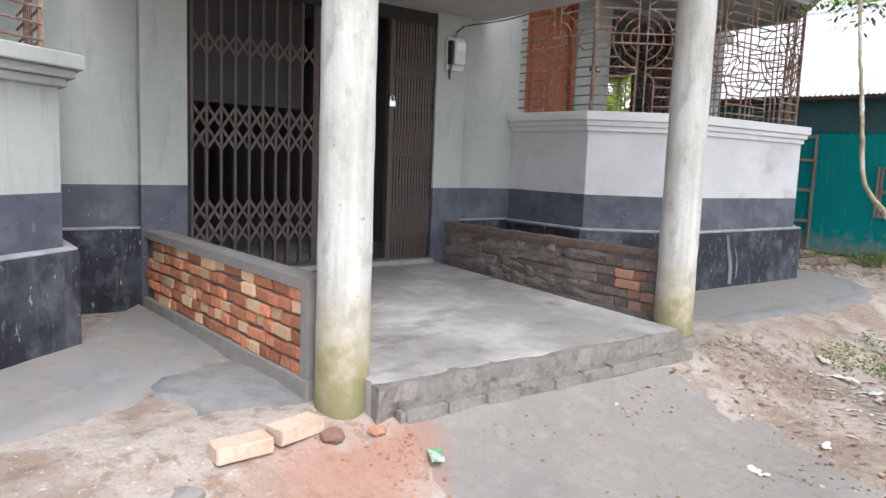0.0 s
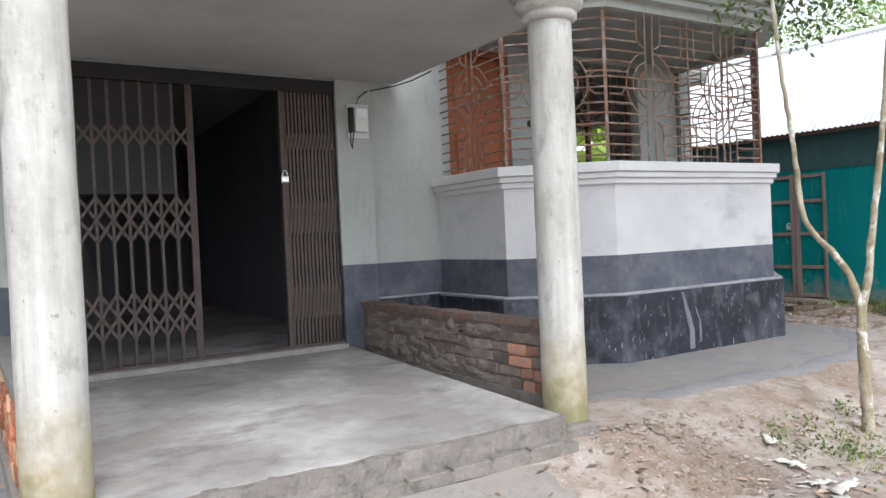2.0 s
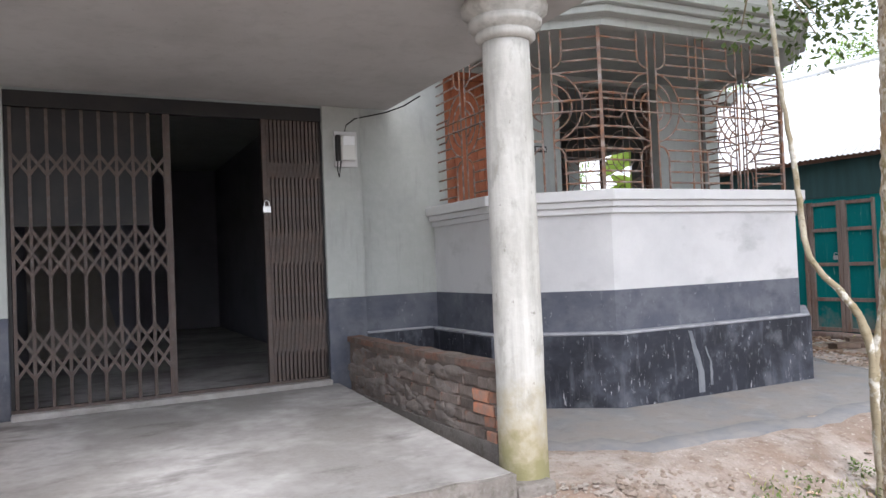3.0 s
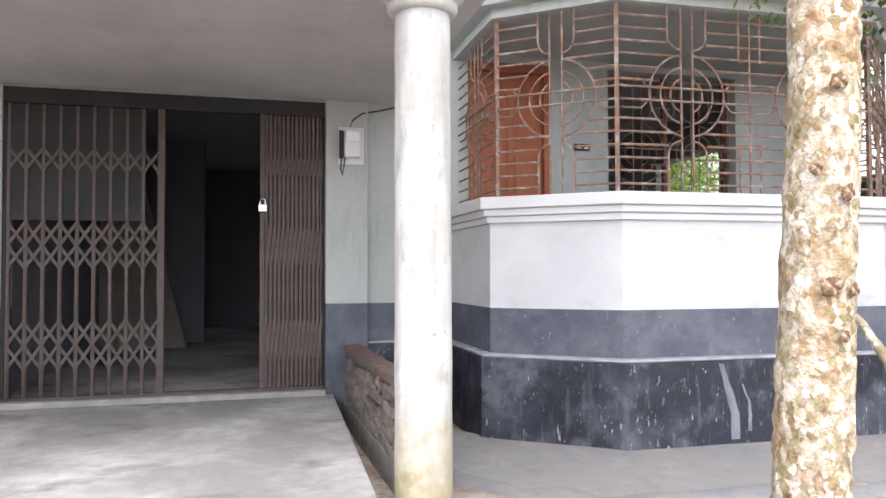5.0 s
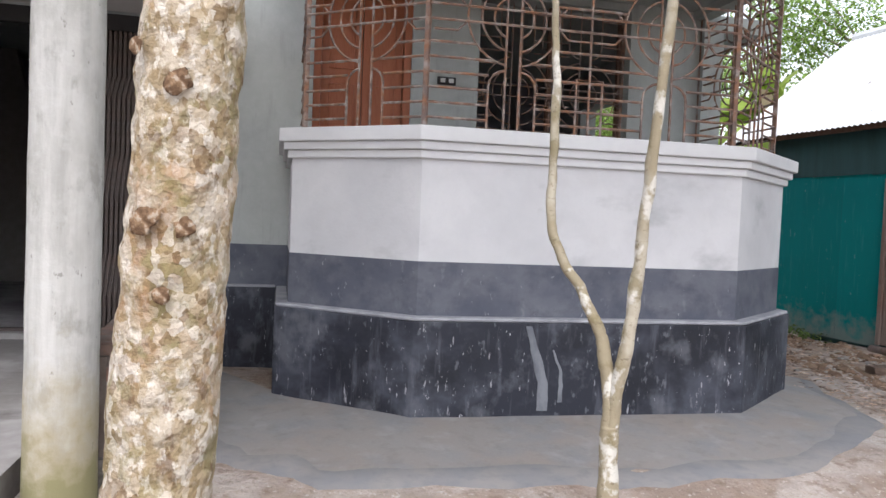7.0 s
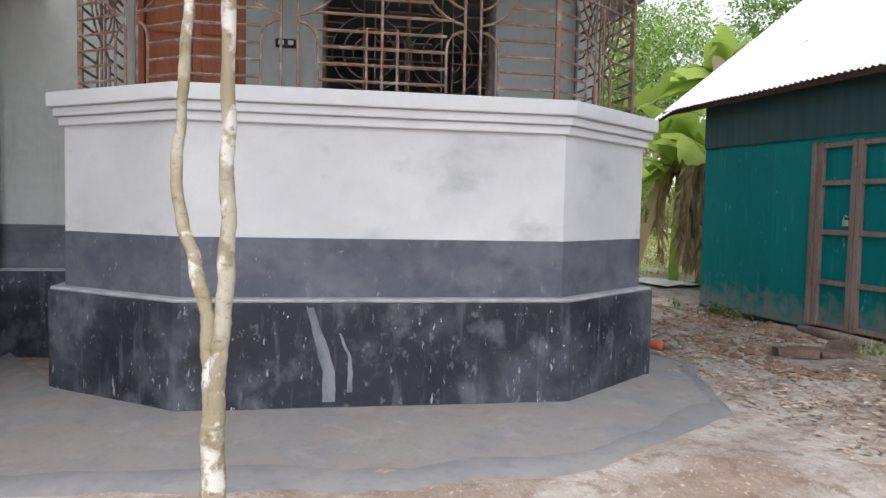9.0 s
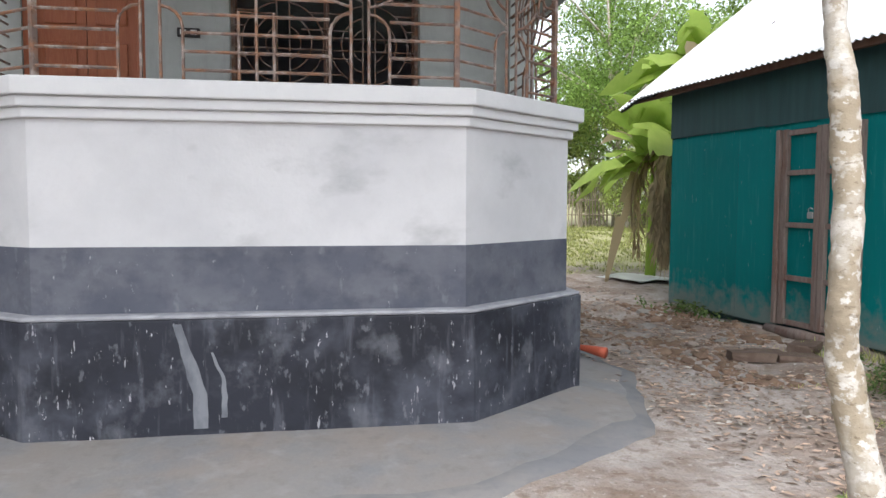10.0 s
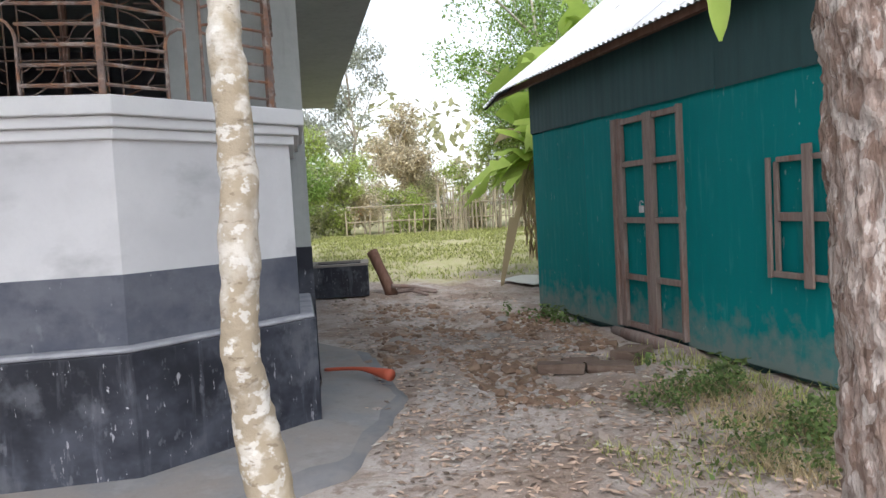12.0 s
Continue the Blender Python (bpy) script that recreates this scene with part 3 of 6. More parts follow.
# pilasters beside the gate
for i, (a, b) in enumerate(((0.0, 0.35), (2 * MID - 0.35, 2 * MID))):
    for z0, z1, m, lab in ((-0.2, BAND_Z, M_band, "dark painted foot of the gate pilaster"), (BAND_Z, 2.6, M_grey, "plastered pilaster beside the gate")):
        bm = bmesh.new()
        box(bm, a, b, -0.012, BACK_Y + 0.004, z0, z1)
        soften(structure("pilaster_%d" % (2 * i + 1 + (m == M_grey)), bm, m, lab, "pilaster"), 0.008)

# side, back and inner walls
SIDE_WINDOW = (1.25, 2.6, 1.4, 2.6)
bm = bmesh.new()
wall_grid(bm, BACK_Y, HOUSE_Y1, -0.2, TOP, [SIDE_WINDOW], HOUSE_X1 - 0.2, HOUSE_X1, "y")
structure("wall_right", bm, M_grey, "plastered side wall of the house", "wall")
bm = bmesh.new()
box(bm, HOUSE_X1 - 0.18, HOUSE_X1 + 0.012, -0.0, 0.32, BAND_Z, TOP)
structure("pilaster_5", bm, M_grey, "grey corner pilaster of the house", "pilaster")
bm = bmesh.new()
box(bm, HOUSE_X1 - 0.18, HOUSE_X1 + 0.016, -0.004, 0.33, LEDGE_Z, BAND_Z)
structure("pilaster_6", bm, M_black, "black painted foot of the corner pilaster", "pilaster")
bm = bmesh.new()
box(bm, HOUSE_X1 - 0.15, HOUSE_X1 + 0.02, 0.07, HOUSE_Y1, -0.2, LEDGE_Z)
structure("plinth_side", bm, M_black, "black-painted plinth along the side wall", "plinth")
bm = bmesh.new()
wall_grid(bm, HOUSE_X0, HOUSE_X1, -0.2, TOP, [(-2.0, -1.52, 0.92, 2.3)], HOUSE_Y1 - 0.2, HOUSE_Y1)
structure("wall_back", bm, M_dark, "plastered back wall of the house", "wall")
bm = bmesh.new()
box(bm, HOUSE_X0, HOUSE_X0 + 0.2, BACK_Y, HOUSE_Y1 - 0.2, -0.2, TOP)
structure("wall_left", bm, M_grey, "plastered side wall of the house", "wall")
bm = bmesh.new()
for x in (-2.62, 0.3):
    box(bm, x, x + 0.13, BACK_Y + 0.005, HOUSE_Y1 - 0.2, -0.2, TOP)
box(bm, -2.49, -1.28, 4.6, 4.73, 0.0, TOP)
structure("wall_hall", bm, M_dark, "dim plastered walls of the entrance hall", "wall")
bm = bmesh.new()
hall = [[bm.verts.new((x, y, z)) for x, z in ((-2.488, 0.217), (-1.44, 0.217), (-2.2, 3.2), (-2.488, 3.2))] for y in (3.9, 4.02)]
bm.faces.new(hall[0])
bm.faces.new(hall[1][::-1])
for i in range(4):
    bm.faces.new((hall[0][i], hall[1][i], hall[1][i - 3], hall[0][i - 3]))
structure("wall_stair", bm, M_mortar, "grey sloping stair flank inside the hall", "wall")
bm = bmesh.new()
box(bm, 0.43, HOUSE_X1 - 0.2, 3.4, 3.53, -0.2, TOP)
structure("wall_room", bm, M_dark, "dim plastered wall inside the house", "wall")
bm = bmesh.new()
box(bm, HOUSE_X0 + 0.2, -2.62, BACK_Y, HOUSE_Y1 - 0.2, 0.3, 0.6)
box(bm, 0.43, HOUSE_X1 - 0.2, BACK_Y, HOUSE_Y1 - 0.2, 0.3, 0.6)
box(bm, -2.49, 0.3, BACK_Y - 0.2, HOUSE_Y1 - 0.2, -0.1, 0.215)
structure("floor", bm, M_concrete, "cement floors inside the house", "floor")
bm = bmesh.new()
box(bm, HOUSE_X0 - 0.6, HOUSE_X1 + 0.7, BACK_Y + 0.003, HOUSE_Y1 + 0.5, TOP, TOP + 0.14)
structure("ceiling", bm, M_grey, "concrete roof slab with a projecting eave", "ceiling")

# bays: parapet, plinth, ledge, sill, beam and roof, on both sides
for side in (0, 1):
    def L(d, side=side):
        return mirrored(out(d)) if side else out(d)
    n = 1 + side
    # the left bay's parapet and sill get grey plaster to put shade into their colour
    bm = bmesh.new()
    strip(bm, L(0), L(-0.14), BAND_Z, SILL_Z - 0.185)
    structure("wall_bay_%d" % n, bm, M_grey if side else M_white, "parapet of the other veranda bay, greyed to stand for shade" if side else "whitewashed plaster parapet of the veranda bay", "wall")
    bm = bmesh.new()
    strip(bm, L(0.002), L(-0.142), LEDGE_Z, BAND_Z)
    structure("wall_bay_band_%d" % n, bm, M_band, "dark grey painted band of the veranda bay", "wall")
    bm = bmesh.new()
    strip(bm, L(0.085), L(-0.2), -0.25, LEDGE_Z - 0.02)
    soften(structure("plinth_bay_%d" % n, bm, M_black, "black painted plinth of the veranda bay, scuffed and stained", "plinth"), 0.006)
    bm = bmesh.new()
    strip(bm, L(0.078), L(-0.15), LEDGE_Z - 0.02, LEDGE_Z + 0.004)
    soften(structure("ledge_bay_%d" % n, bm, M_ledge, "pale cement ledge on top of the plinth", "ledge"), 0.012)
    for k, (d, z0, z1) in enumerate(((0.03, 0.185, 0.135), (0.058, 0.135, 0.085), (0.088, 0.085, 0.0))):
        bm = bmesh.new()
        strip(bm, L(d * 1.5 if side else d), L(-0.16), SILL_Z - z0, SILL_Z - z1)
        soften(structure("sill_bay_%d%s" % (n, "abc"[k]), bm, M_grey if side else M_sill, "stepped sill of the other veranda bay, greyed to stand for shade" if side else "stepped white moulded sill of the veranda bay", "sill"), 0.008)
    bm = bmesh.new()
    prism(bm, [(x, y) for x, y in (L(-0.2) if not side else L(-0.2)[::-1])], 0.3, 0.62)
    structure("floor_bay_%d" % n, bm, M_concrete, "cement floor of the veranda bay", "floor")
    bm = bmesh.new()
    strip(bm, L(-0.02), L(-0.16), 3.03, 3.1)
    structure("beam_bay_%d" % n, bm, M_grey, "concrete beam over the veranda grille", "beam")
    for k, (d, z0, z1) in enumerate(((0.08, 3.1, 3.16), (0.13, 3.16, 3.22), (0.19, 3.22, 3.3))):
        bm = bmesh.new()
        prism(bm, (L(d) if not side else L(d)[::-1]), z0, z1)
        soften(structure("ceiling_bay_%d%s" % (n, "abc"[k]), bm, M_grey, "stepped concrete cornice and roof of the veranda bay", "ceiling"), 0.01)
    bm = bmesh.new()
    strip(bm, L(-0.02), L(-0.12), 3.3, 4.1)
    structure("parapet_roof_%d" % n, bm, M_sill, "white roof parapet above the veranda bay", "parapet")

# porch: sloping slab, step course, roof, columns
def slab_z(y):
    return 0.195 + (y / 2.85) * 0.075


bm = bmesh.new()
prism(bm, [(-2.4, -2.84), (0.02, -2.87), (0.06, WALL_Y - 0.08), (-2.56, WALL_Y - 0.08)], -0.3, 0.2)
for v in bm.verts:
    if v.co.z > 0:
        v.co.z = slab_z(v.co.y)
bmesh.ops.subdivide_edges(bm, edges=[e for e in bm.edges if abs(e.verts[0].co.x - e.verts[1].co.x) > 1], cuts=40)
for v in bm.verts:
    if v.co.y < -2.5:
        v.co.y += 0.018 * noise.noise((v.co.x * 5, v.co.z * 6, 3)) + 0.008 * noise.noise((v.co.x * 17, v.co.z * 9, 5))
        v.co.z += 0.01 * noise.noise((v.co.x * 4, 2, 9)) if v.co.z > 0 else 0
structure("porch_floor", bm, M_concrete, "smooth grey screed floor of the porch, damp in places", "floor")
bm = bmesh.new()
box(bm, -2.4, 0.035, -2.9, -2.83, -0.3, 0.114)
bmesh.ops.subdivide_edges(bm, edges=[e for e in bm.edges if abs(e.verts[0].co.x - e.verts[1].co.x) > 1], cuts=60)
bmesh.ops.subdivide_edges(bm, edges=[e for e in bm.edges if abs(e.verts[0].co.z - e.verts[1].co.z) > 0.2], cuts=4)
for v in bm.verts:
    if v.co.y < -2.86:
        v.co.y += 0.03 * noise.noise((v.co.x * 4, v.co.z * 8, 3)) + 0.014 * noise.noise((v.co.x * 15, v.co.z * 14, 5)) - 0.005
    v.co.z += 0.012 * noise.noise((v.co.x * 5, 2, 9)) if v.co.z > 0 else 0
structure("porch_edge", bm, M_edge, "worn dirty concrete edge of the porch slab", "step")
bm = bmesh.new()
box(bm, -3.05, 0.62, -2.98, 0.0, 2.6, 2.78)
structure("porch_ceiling", bm, M_soffit, "low concrete slab over the porch", "ceiling")


def column(cx, cy, label):
    c = thing("column", label, "column", pose(cx, cy, 0), "porch columns")
    bm = bmesh.new()
    lathe(bm, 0, 0, [(0.137, -0.35), (0.136, 0.0)] + [(0.134 - 0.003 * k / 8 + 0.0015 * math.sin(k * 2.4), 0.2 + 2.2 * k / 12) for k in range(13)])
    part("shaft", bm, M_column, c, "", True)
    bm = bmesh.new()
    lathe(bm, 0, 0, [(0.135, 2.38), (0.15, 2.385), (0.165, 2.4), (0.165, 2.425), (0.15, 2.435), (0.155, 2.44), (0.2, 2.46), (0.205, 2.49), (0.19, 2.5), (0.19, 2.51), (0.235, 2.535), (0.24, 2.57), (0.23, 2.6)])
    part("capital", bm, M_column, c, "ringed plaster capital", True)
    return c


column(0.22, -2.68, "round cement column with a ringed capital at the porch corner")
column(-2.46, -2.66, "round cement column with a mossy foot beside the brick wall")


# ---------------------------------------------------------------- cement aprons on the ground
def apron(name, inner, outer, label, z_in=0.02, z_out=0.012, material=None, rim=False):
    """A thin cement skirt between two lines, with an uneven outer edge that sinks into the soil."""
    bm = bmesh.new()
    rnd = random.Random(len(outer) * 7 + int(outer[0][0] * 10))

    def dense(line, k):
        pts = []
        for a, b in zip(line, line[1:]):
            for i in range(k):
                t = i / k
                pts.append((a[0] + (b[0] - a[0]) * t, a[1] + (b[1] - a[1]) * t))
        return pts + [line[-1]]
    a, b = dense(inner, 8), dense(outer, 8)
    rows = []
    for i, ((ax, ay), (bx, by)) in enumerate(zip(a, b)):
        w = rnd.uniform(-0.03, 0.03)
        row = []
        for k in range(6):
            t = (k + (0.55 * noise.noise((ax * 3, ay * 3, k)) if 0 < k < 5 else 0)) / 5 * (1 + w)
            x, y = ax + (bx - ax) * t, ay + (by - ay) * t
            if z_in is None:
                x += 0.16 * noise.noise((x * 1.5, y * 2.4, 8))
                z = ground_z(x, y) - 0.012 + (z_out + 0.012) * min(1, i / 5, (len(a) - 1 - i) / 5)
            else:
                z = z_in + (ground_z(bx, by) + z_out - z_in) * t
            row.append(bm.verts.new((x, y, z + 0.006 * noise.noise((x * 3, y * 3, 1)))))
        x, y = row[-1].co.x + (bx - ax) * 0.02, row[-1].co.y + (by - ay) * 0.02
        row.append(bm.verts.new((x, y, ground_z(x, y) - 0.1)))
        rows.append(row)
    for q, w in zip(rows, rows[1:]):
        for k in range(6):
            face = bm.faces.new((q[k], q[k + 1], w[k + 1], w[k]))
            face.material_index = 1 if rim and k > 3 else 0
    ob = structure(name, bm, material or M_apron, label, "pavement", True)
    if rim:
        ob.data.materials.append(M_rim)
    return ob


apron("pavement_1", [(0.42, -0.02), (1.02, -0.98), (1.75, -1.6), (2.9, -1.66), (3.95, -1.68), (4.7, -1.05), (4.8, -0.2), (4.79, 1.3)],
      [(0.3, -1.6), (0.75, -2.15), (1.25, -2.55), (2.6, -2.66), (3.75, -2.62), (4.85, -1.9), (5.3, -0.7), (5.22, 0.9)],
      "curved grey cement apron round the foot of the veranda bay", rim=True)
apron("pavement_2", [(-2.75, -0.02), (-3.4, -1.0), (-4.1, -1.6), (-5.3, -1.66), (-6.3, -1.6)],
      [(-2.62, -1.5), (-3.3, -2.15), (-3.9, -2.4), (-5.2, -2.6), (-6.4, -2.6)],
      "grey cement apron at the foot of the other veranda bay", 0.02, 0.012)
apron("pavement_3", [(-2.58, -1.55), (-2.6, -2.1), (-2.6, -2.66)],
      [(-3.02, -1.6), (-3.2, -2.1), (-3.08, -2.6)], "patch of smeared bluish cement beside the brick wall", None, 0.022, M_patch)


apron("pavement_4", [(-2.5, -3.0), (-1.7, -2.96), (-0.8, -2.98), (0.1, -3.0)],
      [(-2.75, -4.6), (-1.9, -4.9), (-1.0, -4.7), (-0.1, -4.2)], "smooth trodden cement mud before the porch", None, 0.012, M_mud)


# ---------------------------------------------------------------- brick walls of the porch
def brick_mesh(name, lx, ly, lz, seed, material, rough=0.006):
    bm = bmesh.new()
    rnd = random.Random(seed)
    box(bm, -lx / 2, lx / 2, -ly / 2, ly / 2, -lz / 2, lz / 2)
    bmesh.ops.bevel(bm, geom=bm.edges[:], offset=0.006, segments=1, affect='EDGES')
    for v in bm.verts:
        v.co += Vector([rnd.uniform(-rough, rough) for _ in range(3)])
    return mesh_of(name, bm, material)


def brick_wall(name, p0, p1, z0, top, thick, label, materials, side, rake):
    """A half-brick wall from p0 to p1; its bricks show on both faces."""
    p0, p1 = Vector(p0), Vector(p1)
    d = p1 - p0
    length = d.length
    ang = math.degrees(math.atan2(d.y, d.x))
    w = thing(name, label, "wall", pose(p0.x, p0.y, 0, 0, 0, ang), kind="structure")
    bm = bmesh.new()
    box(bm, 0.004, length - 0.004, 0.012, thick - 0.012, z0, top - 0.012)
    part("mortar_core", bm, M_joint, w)
    rnd = random.Random(int(p0.x * 100))
    course = 0.0775
    kinds = {}
    for k, lx in enumerate((0.225, 0.225, 0.11, 0.11, 0.17)):
        for mi, m in enumerate(materials):
            kinds[k, mi] = brick_mesh("brick", lx, thick + 0.008, 0.064, k * 5 + mi, m, 0.005 if rake else 0.006)
    sizes = (0.225, 0.225, 0.11, 0.11, 0.17)
    z = z0 + 0.04
    while z < top - 0.04:
        u = rnd.uniform(-0.09, 0.0)
        while u < length - 0.03:
            k = rnd.choice((2, 3)) if not rake and u > length - 0.42 else rnd.choice((0, 2, 3, 2, 3, 2, 4) if rake else (0, 1, 0, 1, 4))
            lx = sizes[k]
            mid = u + lx / 2
            if mid - lx / 2 > -0.02 and mid + lx / 2 < length + 0.02:
                mi = rnd.choices(range(len(materials)), weights=((5, 1.2) if rake else (5, 2, 0.15))[:len(materials)])[0]
                if not rake and mid > length - 0.38 and rnd.random() < 0.6:
                    mi = len(materials) - 1
                b = new("brick", kinds[k, mi])
                b.parent = w
                b.matrix_basis = pose(mid, thick / 2 + rnd.uniform(-0.006, 0.006) * (1.6 if rake else 1.1), z + rnd.uniform(-0.006, 0.006), rnd.uniform(-1.5, 1.5), rnd.uniform(-1.5, 1.5), rnd.uniform(-1, 1))
            u += lx + rnd.uniform(0.006, 0.014)
        z += course
    return w


wl = brick_wall("wall_brick_1", (-2.69, -0.03), (-2.575, -2.52), 0.07, 0.545, 0.125, "low unplastered orange brick wall with a cement cap", (M_brick, M_brickpale), 1, True)
bm = bmesh.new()
box(bm, 0.0, 2.49, -0.012, 0.135, 0.53, 0.585)
for v in bm.verts:
    v.co.z += 0.004 * math.sin(v.co.x * 9)
bmesh.ops.subdivide_edges(bm, edges=[e for e in bm.edges if abs(e.verts[0].co.x - e.verts[1].co.x) > 1], cuts=16)
for v in bm.verts:
    v.co.z += 0.006 * noise.noise((v.co.x * 4, v.co.y * 9, 1))
    v.co.y += 0.006 * noise.noise((v.co.x * 5, 4, v.co.z))
part("cement_cap", bm, M_apron, wl, "grey cement cap")
bm = bmesh.new()
box(bm, 0.0, 2.52, -0.03, 0.15, -0.15, 0.075)
part("footing", bm, M_mortar, wl, "rough cement footing")
bm = bmesh.new()
box(bm, 2.43, 2.5, -0.014, 0.137, 0.0, 0.53)
part("end_render", bm, M_apron, wl, "smooth cement on the wall's end")

wr = brick_wall("wall_brick_2", (0.035, -0.03), (0.115, -2.56), 0.12, 0.56, 0.125, "low brick wall smeared with grey mortar", (M_brickdull, M_brickdull, M_brickworn), -1, False)
wr.matrix_basis = pose(0.035 + 0.125, -0.03, 0, 0, 0, math.degrees(math.atan2(-2.53, 0.08))) @ pose(0, 0, 0)
bm = bmesh.new()
box(bm, 0.0, 2.5, -0.004, 0.129, 0.545, 0.59)
bmesh.ops.subdivide_edges(bm, edges=[e for e in bm.edges if abs(e.verts[0].co.x - e.verts[1].co.x) > 1], cuts=22)
for v in bm.verts:
    v.co.z += 0.012 * noise.noise((v.co.x * 5, v.co.y * 9, 2))
    v.co.y += 0.008 * noise.noise((v.co.x * 6, 4, v.co.z))
part("cement_cap", bm, M_brickdull, wr, "ragged brick and mortar on top")
bm = bmesh.new()
box(bm, 0.0, 2.56, -0.02, 0.14, -0.15, 0.13)
part("footing", bm, M_edge, wr, "mortar footing")
rnd = random.Random(17)
bm = bmesh.new()
for k in range(54):
    cx, cz, rx, rz_ = rnd.uniform(0.08, 1.95), rnd.uniform(0.12, 0.52), rnd.uniform(0.05, 0.17), rnd.uniform(0.025, 0.06)
    ring = [bm.verts.new((cx + rx * math.cos(a) * (1 + 0.9 * noise.noise((math.cos(a) * 2.5, math.sin(a) * 2.5, k))), 0.004, cz + rz_ * math.sin(a) * (1 + 0.9 * noise.noise((math.cos(a) * 2.7, math.sin(a) * 2.7, k + 50))))) for a in (2 * math.pi * i / 16 for i in range(16))]
    mid = [bm.verts.new((cx + (v.co.x - cx) * 0.75, -0.009 - 0.004 * rnd.random(), cz + (v.co.z - cz) * 0.75)) for v in ring]
    bm.faces.new(mid)
    for i in range(16):
        bm.faces.new((ring[i], ring[i - 15], mid[i - 15], mid[i]))
tagged(part("mortar_daubs", bm, M_joint2, wr, "rough daubs of grey mortar", True), "rough daubs of grey mortar", kind="stuff")

# step course along the porch's front edge
st = thing("step_course", "rough mortared brick course under the porch edge", "step", pose(0, 0, 0), kind="structure")
bm = bmesh.new()
prism(bm, [(-2.3, -2.95), (0.05, -2.975), (0.05, -2.86), (-2.3, -2.84)], -0.35, -0.015)
bmesh.ops.subdivide_edges(bm, edges=[e for e in bm.edges if abs(e.verts[0].co.x - e.verts[1].co.x) > 1], cuts=24)
for v in bm.verts:
    v.co.y += 0.014 * noise.noise((v.co.x * 4, v.co.z * 8, 2))
    v.co.z += 0.012 * noise.noise((v.co.x * 5, v.co.y * 8, 5))
part("mortar_core", bm, M_edge, st)
rnd = random.Random(8)
meshes = [brick_mesh("brick", 0.23, 0.125, 0.072, 40 + i, M_edge, 0.007) for i in range(4)]
u = -2.15
while u < -0.04:
    b = new("brick", rnd.choice(meshes))
    b.parent = st
    b.matrix_basis = pose(u, -2.9 + rnd.uniform(-0.016, 0.016), -0.04 + rnd.uniform(-0.006, 0.006), rnd.uniform(-2, 2), rnd.uniform(-1.5, 1.5), rnd.uniform(-2.5, 2.5))
    u += 0.25
bm = bmesh.new()
box(bm, 0.06, 0.3, -2.87, -2.55, -0.4, 0.035)
soften(part("pier", bm, M_edge, st, "rough block at the corner"), 0.02)

# red-dusty lump of broken brick at the column's foot
def clod(name, label, category, x, y, r, material, seed, flat=0.6):
    bm = bmesh.new()
    bmesh.ops.create_icosphere(bm, subdivisions=2, radius=r)
    for v in bm.verts:
        v.co *= 1 + 0.35 * noise.noise(v.co * (2.2 / r) + Vector((seed, 0, 0)))
        v.co.z *= flat
    ob = part(name, bm, material)
    ob.matrix_basis = pose(x, y, ground_z(x, y) + r * flat * 0.35, 0, 0, seed * 40)
    return tagged(ob, label, category, "broken bricks" if name == "broken_brick" else "")


clod("broken_brick", "crumbled red brick rubble by the column foot", "brick", -2.62, -2.87, 0.06, M_brickdull, 3)
clod("broken_brick", "crumbled red brick rubble by the column foot", "brick", -2.42, -2.93, 0.045, M_brickdust, 5)
clod("mortar_lump", "lump of dry mortar in the yard", "rubble", -3.33, -3.02, 0.06, M_mortar, 2)


def loose_brick(x, y, rz, material, label, size=(0.235, 0.115, 0.072), tilt=0):
    ob = new("loose_brick", brick_mesh("loose_brick", *size, int(abs(x) * 100), material, 0.004))
    ob.matrix_basis = pose(x, y, ground_z(x, y) + size[2] / 2 - 0.004, tilt, 0, rz)
    return tagged(ob, label, "brick", "loose bricks in the yard")


loose_brick(-3.05, -2.84, 2, M_glarebrick, "whole pale brick lying on the bare soil", (0.25, 0.12, 0.075))
loose_brick(-2.775, -2.795, 14, M_glarebrick, "pale brick lying end to end with another", (0.25, 0.12, 0.075))

bm = bmesh.new()
box(bm, -0.06, 0.06, -0.03, 0.03, 0, 0.008)
bmesh.ops.subdivide_edges(bm, edges=bm.edges[:], cuts=3)
for v in bm.verts:
    v.co.z += 0.018 * abs(noise.noise(v.co * 30))
wrap = part("wrapper", bm, surface("foil_wrapper", (0.45, 0.5, 0.48), ((20, 0.5, 0.55, (0.1, 0.35, 0.12), 0.9, U),), 0.4, bumps=None))
wrap.matrix_basis = pose(-2.27, -3.2, ground_z(-2.27, -3.2) + 0.022, 0, 0, 65)
tagged(wrap, "crumpled green and white wrapper on the soil", "wrapper")


# ---------------------------------------------------------------- collapsible gate
def lattice(parent, x0, x1, xs, z_low, z_high, y):
    for a, b in zip(xs, xs[1:]):
        for k, (p, q) in enumerate((((a, z_low), (b, z_high)), ((a, z_high), (b, z_low)))):
            bm = bmesh.new()
            v = Vector((q[0] - p[0], 0, q[1] - p[1]))
            ang = -math.degrees(math.atan2(v.z, v.x))
            box(bm, 0, v.length, -0.002, 0.002, -0.011, 0.011, pose(p[0], y + (0.006 if k else -0.006), p[1], 0, ang, 0))
            part("lattice_strip", bm, M_gate, parent)


